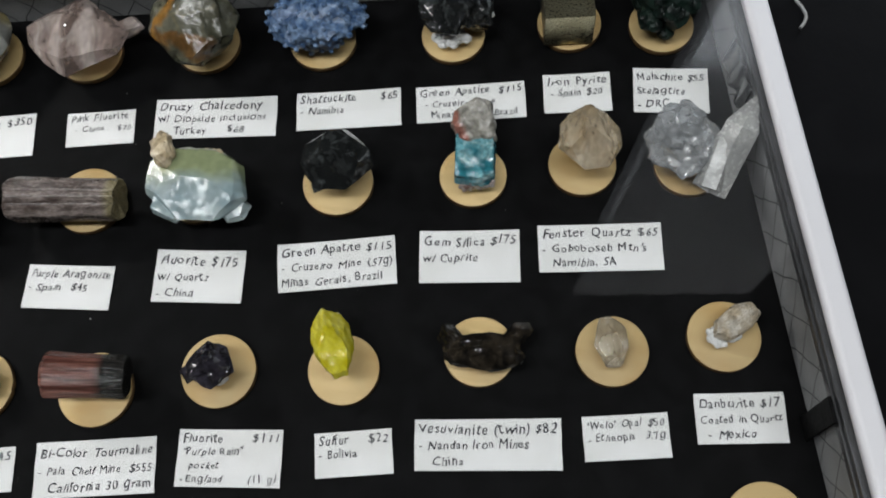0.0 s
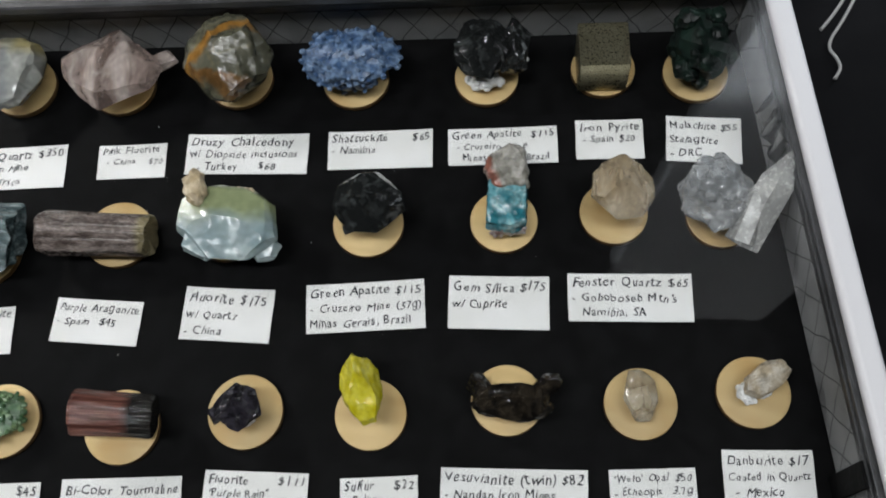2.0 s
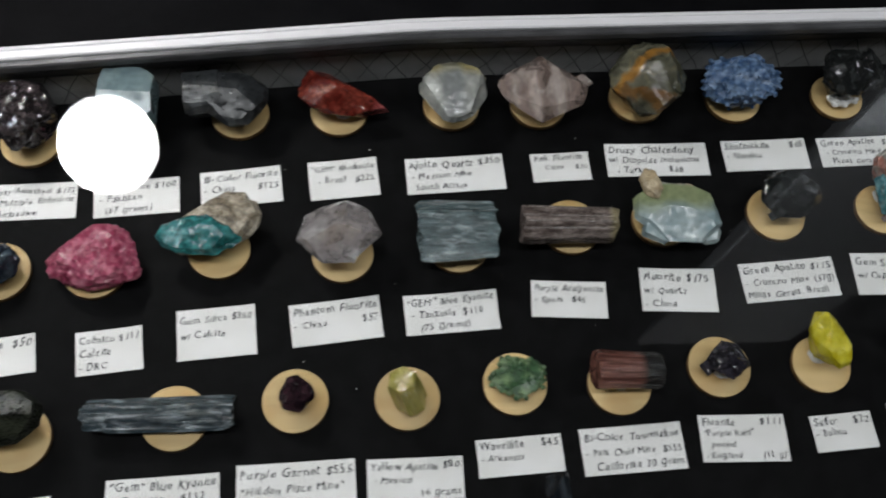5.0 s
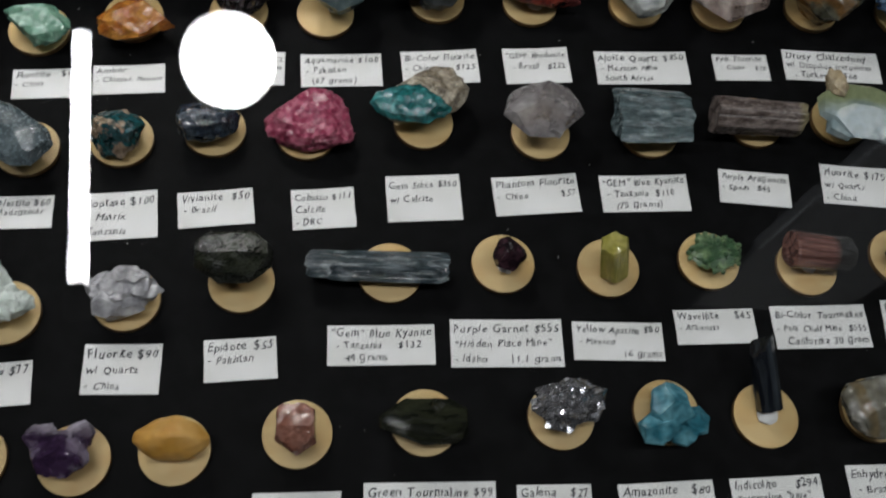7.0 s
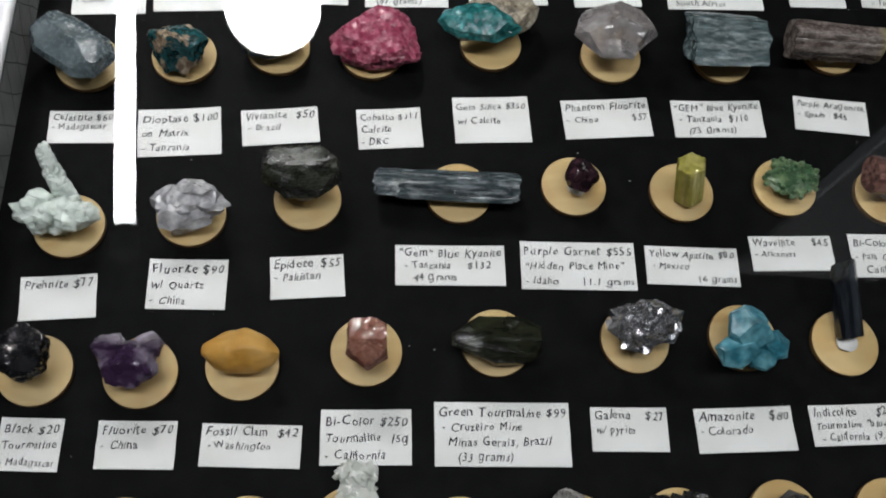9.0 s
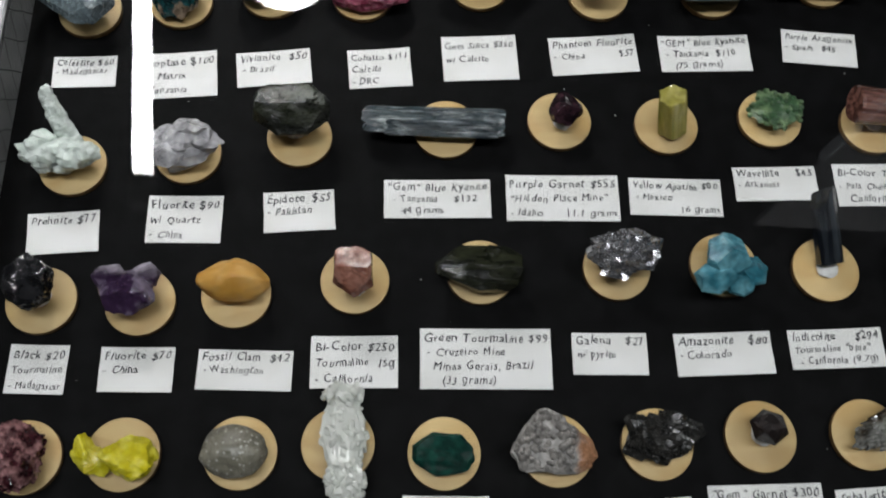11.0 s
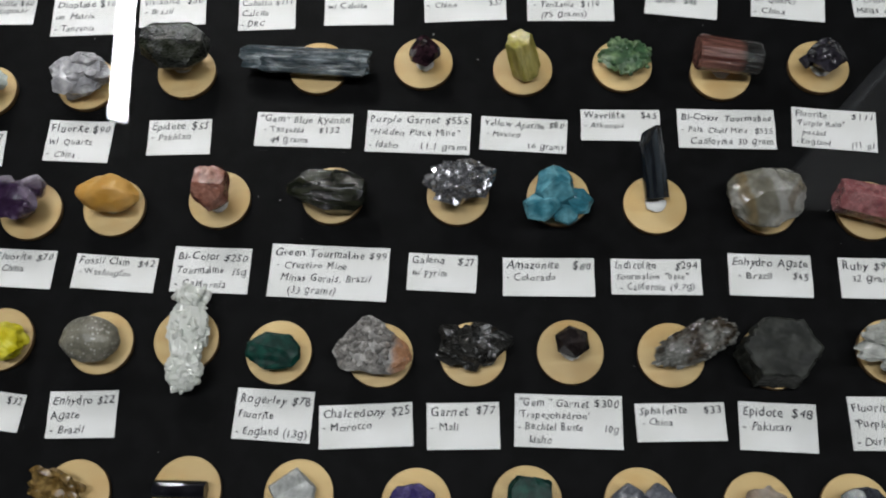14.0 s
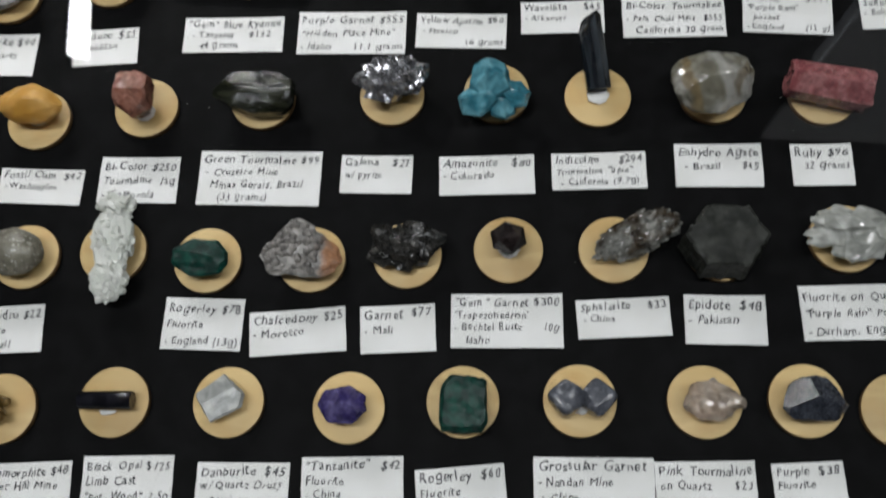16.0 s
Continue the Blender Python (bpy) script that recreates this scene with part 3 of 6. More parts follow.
def chunk(size, cuts, rough, seed, level=5, deep=0.5, boxy=1.0, chips=26, steps=None, taper=0.0):
    """A broken crystal lump: a rough ball with flat cleavage faces, many small chips and stepped breaks."""
    rng = np.random.default_rng(seed)
    v, f = BALLS[level]
    v = roughen(np.sign(v) * np.abs(v) ** (1 / boxy), rough * 1.8, 1.8, seed)
    wide = 1 + 0.45 * (boxy > 1)
    planes = []
    for i in range(cuts + (2 if cuts > 3 else 0)):
        n = rng.normal(size=3)
        n[2] = abs(n[2]) if i % 3 else n[2]
        n /= np.linalg.norm(n)
        planes.append((n, rng.uniform(deep, 0.88) * wide))
    for i in range(chips):
        n = rng.normal(size=3)
        planes.append((n / np.linalg.norm(n), rng.uniform(0.86, 1.0) * wide))
    for n, d in planes:
        over = v @ n
        v = v * np.where(over > d, d / np.maximum(over, 1e-6), 1.0)[:, None]
    amount = min(rough * 0.3 + 0.006, 0.04) if steps is None else steps
    if amount:
        m = spin(rng)
        out = []
        for p, q in zip(v, v @ m.T):
            a = noise.cell(Vector(q * np.array((3.1, 4.3, 2.2)) + seed))
            b = noise.cell(Vector(q * np.array((7.0, 8.5, 5.0)) + seed * 2))
            c = noise.noise(Vector(q * 11.0))
            out.append(p * (1 + amount * (a - 0.5 + 0.5 * (b - 0.5) + 0.25 * c)))
        v = np.array(out)
    if taper:
        v = v * np.stack([1 - taper * v[:, 1], np.ones(len(v)), 1 - taper * 0.6 * v[:, 1]], 1)
    return Geo().add(v, f).fit(size)


def botryoid(size, count, r, seed):
    """A lump covered with many small round knobs."""
    rng = np.random.default_rng(seed)
    s, knob = np.array(size), 3 if count < 100 else 2
    core = Geo().add(roughen(BALLS[3][0], 0.4, 1.6, seed), BALLS[3][1]).fit(s * 0.86)
    g, pts = Geo().join(core), np.concatenate(core.v)
    mean = s[:2].mean() / 2
    for i in range(count):
        p = pts[rng.integers(len(pts))]
        lump, faces = roughen(BALLS[knob][0], 0.25, 2.0, seed + i), BALLS[knob][1]
        g.add(p + lump * mean * r * rng.uniform(0.5, 1.3) * rng.uniform(0.85, 1.15, 3), faces)
    return g.fit(size)


def stalactite(size, seed):
    """A sugary stem along y: a waisted core crusted all over with small crystal blades and grains."""
    rng = np.random.default_rng(seed)
    g = Geo()

    def fat(t):
        return 0.78 + 0.16 * math.sin(t * 8 + 0.6) + 0.1 * math.sin(t * 3.1 + 1)

    core = BALLS[4][0]
    girth = np.array([fat(t) for t in core[:, 1]])
    body = np.sign(core) * np.abs(core) ** np.array((1, 0.6, 1))
    body = roughen(body * np.stack([girth, np.ones(len(core)), girth], 1), 0.2, 3, seed)
    g.add(body * np.array((size[0] * 0.41, size[1] * 0.48, size[2] * 0.41)), BALLS[4][1])
    for i in range(420):
        t, a = rng.uniform(-1, 1), rng.uniform(0, 2 * np.pi)
        k = fat(t) * (1 if abs(t) < 0.9 else 0.75)
        c = np.array((math.cos(a) * size[0] * 0.38 * k, t * size[1] * 0.47, math.sin(a) * size[2] * 0.38 * k))
        b = cut_ball((2, 2, 2), 7, seed * 17 + i % 40).turn(move=(0, 0, -1))
        flat = np.array((0.9, 0.35, 0.8)) if i % 3 else np.array((0.8, 0.7, 0.75))
        g.add((np.concatenate(b.v) * flat * size[0] * rng.uniform(0.07, 0.16)) @ spin(rng).T + c, b.f)
    return g.fit(size)


def knob_plate(size, seed):
    """A fan-shaped plate with small round knobs over its top."""
    rng = np.random.default_rng(seed)
    g = crystal((size[0], size[1], size[2] * 0.6), ((40, 0.74), (98, 0.98), (150, 0.72), (202, 0.92), (268, 0.72), (322, 0.96)), ((268, 12, 0.6),), seed, 26, 0.05)
    v = np.concatenate(g.v)
    top = v[(v[:, 2] > size[2] * 0.38) & (v[:, 0] < size[0] * 0.28)]
    for i in range(170):
        p = top[rng.integers(len(top))]
        r = size[0] * rng.uniform(0.025, 0.05)
        g.add(p * np.array((0.9, 0.86, 1)) + roughen(BALLS[2][0], 0.2, 2, i) * np.array((1, 1, 1.5)) * r, BALLS[2][1])
    return g.fit(size)


def cubes(size, count, seed, small=0.22, large=0.45, square=0.0):
    """A cluster of intergrown blocky crystals; square: how far they are plain cubes lying much the same way."""
    rng = np.random.default_rng(seed)
    g = Geo()
    g.add(roughen(BALLS[4][0] * 0.62, 0.3, 2, seed), BALLS[4][1])
    common = spin(rng)
    for i in range(count):
        d = rng.normal(size=3)
        d /= np.linalg.norm(d)
        s = rng.uniform(small, large)
        if square:
            tilt = np.array(pose(0, 0, 0, *(rng.normal(size=3) * square)).to_3x3()) @ common
            g.add((BOX_V * s * rng.uniform(0.55, 0.9, 3)) @ tilt.T + d * rng.uniform(0.4, 0.75), BOX_F)
        else:
            b = cut_ball((2, 2, 2), 18, seed * 31 + i).turn(move=(0, 0, -1))
            g.add((np.concatenate(b.v) * s * rng.uniform(0.75, 1.2, 3)) @ spin(rng).T + d * rng.uniform(0.4, 0.72), b.f)
    return g.fit(size)


def hexagon_crystal(radius, length, seed, sides=6, tip=0.35):
    """One crystal standing on its root, with a pointed end."""
    rng = np.random.default_rng(seed)
    g = Geo()
    a = np.arange(sides) / sides * 2 * np.pi + rng.uniform(0, 1)
    ring = np.stack([np.cos(a), np.sin(a)], 1) * radius * rng.uniform(0.85, 1.15, (sides, 1))
    v = [(*p, 0) for p in ring] + [(*p, length * (1 - tip)) for p in ring * 0.93]
    v += [(*(ring.mean(0) + rng.normal(size=2) * radius * 0.15), length)]
    f = [(i, (i + 1) % sides, sides + (i + 1) % sides, sides + i) for i in range(sides)]
    f += [(sides + i, sides + (i + 1) % sides, 2 * sides) for i in range(sides)]
    return g.add(v, f)


def druse(size, cuts, seed, count=170, r=0.06):
    """A lump crusted with small pointed crystals."""
    rng = np.random.default_rng(seed)
    base = chunk((2, 2, 2), cuts, 0.1, seed)
    base.turn(move=(0, 0, -1))
    g = Geo().join(base)
    core = np.concatenate(base.v)
    for i in range(count):
        p = core[rng.integers(len(core))]
        c = hexagon_crystal(r * rng.uniform(0.6, 1.4), r * rng.uniform(1.2, 2.6), seed + i)
        d = Vector(p + rng.normal(size=3) * 0.35).to_track_quat("Z", "Y").to_matrix()
        g.add(np.concatenate(c.v) @ np.array(d).T + p * 0.96, c.f)
    return g.fit(size)


def bar(size, sides, seed, ridge=0.05, ragged=0.06, rings=26, around=72, flat=0.0):
    """A striated prism along x: a many-sided section with lengthwise ridges and broken ends."""
    rng = np.random.default_rng(seed)
    a = np.arange(around) / around * 2 * np.pi
    corner = np.pi / sides
    radius = np.cos(corner) / np.cos((a + rng.uniform(0, 1)) % (2 * corner) - corner)
    groove = 1 + ridge * np.repeat(rng.normal(size=around // 2), 2) * 0.6 + ridge * rng.normal(size=around) * 0.4
    g, v = Geo(), []
    for i in range(rings + 1):
        t = i / rings
        x = 2 * t - 1
        grow = 1 + 0.05 * math.sin(3.1 * t + seed) + rng.normal() * ridge * 0.12
        if i in (0, rings):
            grow *= 0.93
        for j in range(around):
            rr = radius[j] * groove[j] * grow * (1 + rng.normal() * ridge * 0.15)
            end = ragged * (noise.noise(Vector((math.cos(a[j]) * 1.7, math.sin(a[j]) * 1.7, seed + t))) * abs(x) ** 6)
            v.append((x + end, math.cos(a[j]) * rr, math.sin(a[j]) * rr))
    f = [(i * around + j, i * around + (j + 1) % around, (i + 1) * around + (j + 1) % around, (i + 1) * around + j) for i in range(rings) for j in range(around)]
    for k in (0, rings):
        centre = len(v)
        v.append((np.sign(k - 1) * (1 - ragged * 0.4), 0, 0))
        f += [(k * around + (j + 1) % around, k * around + j, centre) if k == 0 else (k * around + j, k * around + (j + 1) % around, centre) for j in range(around)]
    return g.add(v, f).fit(size)


def column(size, sides, seed, ridge=0.025, ragged=0.12):
    return bar(size, sides, seed, ridge, ragged)


def blade(size, sides, seed):
    g = bar(size, 4, seed, 0.035, 0.08, 40)
    w = bar((size[0] * 0.8, size[1] * 0.7, size[2]), 5, seed + 1, 0.04, 0.1)
    return g.join(w.turn(move=(size[0] * 0.06, -size[1] * 0.2, size[2] * 0.06))).fit(size)


def standing(size, sides, seed):
    g = bar((size[2], size[0], size[1]), sides, seed, 0.04, 0.08)
    return g.turn(0, -90, 0).fit(size)


def point(radius, length, seed, tilt, turn, sides=6):
    """One tilted crystal point."""
    return hexagon_crystal(radius, length, seed, sides).turn(tilt, 0, turn)


def finger(radius, length, seed):
    """A knobbly finger that rises and leans back."""
    rng = np.random.default_rng(seed)
    g = Geo()
    for i in range(26):
        t = i / 25
        g.add(roughen(BALLS[3][0], 0.3, 2, seed + i) * radius * (1.25 - 0.5 * t) + np.array((-length * 0.45 * t + rng.normal() * radius * 0.15, length * 0.8 * t, length * 0.45 * t)), BALLS[3][1])
    return g


def wedge(size, seed):
    g = chunk((1, 1, 1), 9, 0.07, seed)
    v = np.concatenate(g.v)
    v[:, 1] *= 1.05 - 0.75 * (v[:, 0] + 0.5)
    v[:, 2] *= 1.1 - 0.5 * (v[:, 0] + 0.5)
    g.v = [v]
    return g.fit(size)


def pair(size, seed):
    g = chunk((0.7, 0.7, 1), 3, 0.015, seed, boxy=2.4).turn(0, 0, 38, (-0.32, 0, 0))
    return g.join(chunk((0.7, 0.7, 0.9), 3, 0.015, seed + 3, boxy=2.4).turn(0, 0, 50, (0.32, 0, 0))).fit(size)


def neck(size, seed):
    """A long lump with a slight waist and a smaller knob at one end."""
    g = chunk((1.5, 1.0, 1), 8, 0.14, seed, steps=0.05).turn(move=(0.25, 0, 0))
    g.join(chunk((0.8, 0.7, 0.7), 6, 0.14, seed + 1, steps=0.05).turn(move=(-0.4, -0.05, 0.05)))
    g.join(chunk((0.62, 0.85, 0.8), 9, 0.16, seed + 2, steps=0.06).turn(0, 0, 15, (-0.72, 0.08, 0)))
    return g.fit(size)


def clam(size, seed):
    """A worn closed bivalve: two domes that meet at a sharp rim, drawn out at both ends."""
    v, f = BALLS[5]
    v = roughen(v, 0.13, 1.1, seed)
    v[:, 2] = np.sign(v[:, 2]) * np.abs(v[:, 2]) ** 1.5
    reach = 1 + 0.2 * np.abs(np.cos(np.arctan2(v[:, 1], v[:, 0]))) ** 6
    v[:, :2] *= reach[:, None]
    v[:, 1] -= 0.06 * np.abs(v[:, 0]) ** 1.5
    return Geo().add(v, f).turn(25, 0, 0).fit(size)


def block(size, seed):
    """A cube crystal with slightly worn edges."""
    bm = bmesh.new()
    bmesh.ops.create_cube(bm, size=2)
    bmesh.ops.bevel(bm, geom=bm.edges[:], offset=0.03, segments=1, affect="EDGES")
    v, f = np.array([p.co[:] for p in bm.verts]), [tuple(p.index for p in q.verts) for q in bm.faces]
    bm.free()
    return Geo().add(v, f).fit(size)


def part(name, mesh, parent, label="", at=(0, 0, 0), turn=(0, 0, 0)):
    ob = new(name, mesh)
    ob.parent = parent
    ob.matrix_basis = pose(*at, *turn)
    return tagged(ob, label)


def slab(name, x0, x1, y0, y1, z0, z1, material, bevel=0.001, segments=2):
    bm = bmesh.new()
    bmesh.ops.create_cube(bm, size=1)
    bmesh.ops.scale(bm, vec=(x1 - x0, y1 - y0, z1 - z0), verts=bm.verts)
    bmesh.ops.translate(bm, vec=((x0 + x1) / 2, (y0 + y1) / 2, (z0 + z1) / 2), verts=bm.verts)
    if bevel:
        bmesh.ops.bevel(bm, geom=bm.edges[:], offset=bevel, segments=segments, affect="EDGES", profile=0.5)
    me = bpy.data.meshes.new(name)
    bm.to_mesh(me)
    bm.free()
    me.materials.append(material)
    return me


def cylinder(name, radius, depth, material, bevel=0.0, segments=48, base=0.0):
    bm = bmesh.new()
    bmesh.ops.create_cone(bm, cap_ends=True, segments=segments, radius1=radius, radius2=radius, depth=depth)
    bmesh.ops.translate(bm, vec=(0, 0, base + depth / 2), verts=bm.verts)
    if bevel:
        edges = [e for e in bm.edges if abs(e.verts[0].co.z - e.verts[1].co.z) < 1e-6]
        bmesh.ops.bevel(bm, geom=edges, offset=bevel, segments=2, affect="EDGES", profile=0.5)
    me = bpy.data.meshes.new(name)
    bm.to_mesh(me)
    bm.free()
    me.materials.append(material)
    me.polygons.foreach_set("use_smooth", [True] * len(me.polygons))
    me.set_sharp_from_angle(angle=radians(35))
    return me


def tube(name, points, radius, material):
    """A bent round rod or cable."""
    cu = bpy.data.curves.new(name, "CURVE")
    cu.dimensions, cu.bevel_depth, cu.bevel_resolution, cu.resolution_u, cu.use_fill_caps = "3D", radius, 3, 10, True
    sp = cu.splines.new("NURBS")
    sp.points.add(len(points) - 1)
    for p, q in zip(sp.points, points):
        p.co = (*q, 1)
    sp.use_endpoint_u, sp.order_u = True, 3
    ob = bpy.data.objects.new(name, cu)
    me = bpy.data.meshes.new_from_object(ob)
    bpy.data.objects.remove(ob)
    me.name = name
    me.materials.clear()
    me.materials.append(material)
    return me


# ---- the hall ----
LEFT, RIGHT, FRONT, BACK, TOP = -0.3885, 0.3250, -0.075, 0.4755, 0.0430
FLOOR = -0.78


def structure(name, mesh, label):
    return tagged(new(name, mesh), label, kind="structure")


DRAPE = cloth("dark_drape", (0.006, 0.006, 0.007), (0.01, 0.01, 0.011), 8)
CARPET = cloth("dark_carpet", (0.02, 0.02, 0.022), (0.035, 0.035, 0.038), 30)
structure("floor", slab("floor", -1.7, 1.7, -1.7, 1.7, FLOOR - 0.1, FLOOR, CARPET, 0), "dark carpeted hall floor")
structure("ceiling", slab("ceiling", -1.7, 1.7, -1.7, 1.7, 2.3, 2.4, DRAPE, 0), "dark ceiling of the hall")
structure("wall_north", slab("wall_north", -1.7, 1.7, 1.7, 1.8, FLOOR, 2.3, DRAPE, 0), "dark draped wall")
structure("wall_south", slab("wall_south", -1.7, 1.7, -1.8, -1.7, FLOOR, 2.3, DRAPE, 0), "dark draped wall")
structure("wall_east", slab("wall_east", 1.7, 1.8, -1.7, 1.7, FLOOR, 2.3, DRAPE, 0), "dark draped wall")
structure("wall_west", slab("wall_west", -1.8, -1.7, -1.7, 1.7, FLOOR, 2.3, DRAPE, 0), "dark draped wall")


def table():
    t = tagged(new("table"), "long table covered by a plain black cloth", "table")
    part("tabletop", slab("tabletop", -1.2, 1.2, -0.16, 0.9, -0.05, -0.014, BLACK_PLASTIC, 0.004), t)
    bm = bmesh.new()
    bmesh.ops.create_grid(bm, x_segments=120, y_segments=60, size=1)
    for v in bm.verts:
        x, y = v.co.x * 1.25, v.co.y * 0.58 + 0.37
        z = -0.0128 + 0.0006 * noise.noise(Vector((x * 9, y * 9, 0)))
        v.co = (x, y, z)
    me = bpy.data.meshes.new("tablecloth")
    bm.to_mesh(me)
    bm.free()
    me.materials.append(TABLECLOTH)
    me.polygons.foreach_set("use_smooth", [True] * len(me.polygons))
    part("tablecloth", me, t, "black cloth")
    for x in (-1.1, 1.1):
        for y in (-0.1, 0.82):
            part("leg", cylinder("leg", 0.02, -0.05 - FLOOR, BLACK_PLASTIC), t, at=(x, y, FLOOR))


table()


# ---- the display case ----
def plate(name, corners, z0, z1, material):
    """A flat many-cornered plate."""
    n = len(corners)
    v = [(x, y, z0) for x, y in corners] + [(x, y, z1) for x, y in corners]
    me = bpy.data.meshes.new(name)
    me.from_pydata(v, [], [tuple(reversed(range(n))), tuple(range(n, 2 * n))] + [(i, (i + 1) % n, n + (i + 1) % n, n + i) for i in range(n)])
    me.materials.append(material)
    return me


def bow(x):
    """How far the back of the case is bent forward to fit the camera's view."""
    return -0.060 * max(0.0, -0.05 - x)


def swept(name, x0, x1, y0, y1, z0, z1, material, bevel=0.0004):
    """A bar along x that follows the forward bend of the back."""
    c = bevel
    ring = [(y0 + c, z0), (y1 - c, z0), (y1, z0 + c), (y1, z1 - c), (y1 - c, z1), (y0 + c, z1), (y0, z1 - c), (y0, z0 + c)]
    v, f, n = [], [], 30
    for i in range(n + 1):
        x = x0 + (x1 - x0) * i / n
        v += [(x, y + bow(x), z) for y, z in ring]
    for i in range(n):
        f += [(i * 8 + k, i * 8 + (k + 1) % 8, i * 8 + 8 + (k + 1) % 8, i * 8 + 8 + k) for k in range(8)]
    f += [tuple(range(8)), tuple(n * 8 + k for k in reversed(range(8)))]
    me = bpy.data.meshes.new(name)
    me.from_pydata(v, [], f)
    bm = bmesh.new()
    bm.from_mesh(me)
    bmesh.ops.recalc_face_normals(bm, faces=bm.faces)
    bm.to_mesh(me)
    bm.free()
    me.materials.append(material)
    return me


def right_at(y, off=0.0):
    """Where the right wall stands at a depth, slanted to fit the camera's view."""
    return 0.3250 - (y - 0.30) * 0.08 + off


def display_case():
    c = tagged(new("display_case"), "flat glass-topped display case with white aluminium rails", "display case")
    w, out = 0.003, 0.0080

    def corners(off):
        return [(LEFT - off, FRONT - off), (right_at(FRONT, off), FRONT - off), (right_at(BACK, off), BACK + off), (-0.05, BACK + off), (LEFT - off, BACK + bow(LEFT) + off)]

    part("base_board", plate("base_board", corners(0.0035), -0.012, 0, VELVET), c, "black velvet lining")
    far = right_at(BACK)
    skew = math.degrees(math.atan(0.08))

    def side(name, a, b, z0, z1, material, label="", bevel=0.0004, segments=2, y0=FRONT, y1=BACK):
        part(name, slab(name, a, b, y0 - 0.30, y1 - 0.30, z0, z1, material, bevel, segments), c, label, at=(0.3250, 0.30, 0), turn=(0, 0, skew))

    part("side_liner", slab("side_liner", LEFT - w, LEFT, FRONT, BACK + bow(LEFT), 0.0005, 0.025, LINER, 0), c, "grey quilted liner")
    side("side_liner", 0, w, 0.0005, 0.027, LINER, "grey quilted liner", 0)
    part("back_liner", swept("back_liner", LEFT - w, far - 0.0005, BACK, BACK + w, 0.0005, 0.025, LINER, 0.0001), c, "grey quilted liner")
    part("front_liner", slab("front_liner", LEFT - w, right_at(FRONT), FRONT - w, FRONT, 0.0005, 0.025, LINER, 0), c, "grey quilted liner")
    for lo, hi, inn in ((0.0272, 0.0305, 0.0), (0.0309, 0.0345, 0.0012), (0.0349, 0.0378, 0.0004)):
        part("channel", slab("channel", LEFT - w, LEFT + inn, FRONT, BACK + bow(LEFT), lo, hi, DARK_RAIL, 0.0004), c, "dark grooved channel")
        side("channel", -inn, w, lo, hi, DARK_RAIL, "dark grooved channel")
        part("channel", swept("channel", LEFT + 0.002, far - 0.002, BACK - inn, BACK + w, lo - 0.002, hi - 0.0022, DARK_RAIL, 0.0004), c, "dark grooved channel")
    z1, cap = TOP + 0.001, 0.0379
    part("outer_wall", slab("outer_wall", LEFT - out, LEFT - w - 0.001, FRONT - out, BACK + bow(LEFT) + out, -0.0125, cap - 0.0002, WHITE_RAIL, 0.0008), c)
    side("outer_wall", w + 0.001, 0.0105, -0.0125, cap - 0.0002, WHITE_RAIL, "", 0.0008, 2, FRONT - out, BACK + out)
    part("outer_wall", swept("outer_wall", LEFT - w - 0.001, far + 0.002, BACK + w + 0.001, BACK + out, -0.0125, cap - 0.0002, WHITE_RAIL, 0.0008), c)
    part("outer_wall", slab("outer_wall", LEFT - w - 0.001, right_at(FRONT) + 0.002, FRONT - out, FRONT - w - 0.001, -0.0125, cap - 0.0002, WHITE_RAIL, 0.0008), c)
    inn = 0.0055
    part("rail", slab("rail", LEFT - out, LEFT + inn, FRONT - out, BACK + bow(LEFT) + out, cap, z1, WHITE_RAIL, 0.0024, 4), c)
    side("rail", 0.0016, 0.0118, cap, z1, WHITE_RAIL, "", 0.0024, 4, FRONT - out, BACK + out)
    for y, s in ((BACK, 1), (FRONT, -1)):
        for k, (a, b, drop) in enumerate(((-0.0055, -0.0012, 0.0010), (-0.0008, 0.0045, 0.0), (0.0049, out, 0.0006))):
            y0, y1 = sorted((y + s * a, y + s * b))
            part("rail", (swept if s > 0 else slab)("rail", LEFT + inn, right_at(y) + 0.0005, y0, y1, cap - 0.0002, z1 - drop, WHITE_RAIL if k else DARK_RAIL, 0.0008), c)
    glass = [(LEFT + 0.002, FRONT + 0.002), (right_at(FRONT) + 0.004, FRONT + 0.002), (right_at(BACK) + 0.004, BACK), (-0.05, BACK), (LEFT + 0.002, BACK + bow(LEFT))]
    part("glass_pane", plate("glass_pane", glass, 0.0385, 0.0415, GLASS), c, "clear cover glass")
    side("strap", -0.0036, -0.0022, 0.0006, 0.0375, VELVET, "black strap", 0.0004, 2, 0.2555, 0.2655)
    return c


display_case()


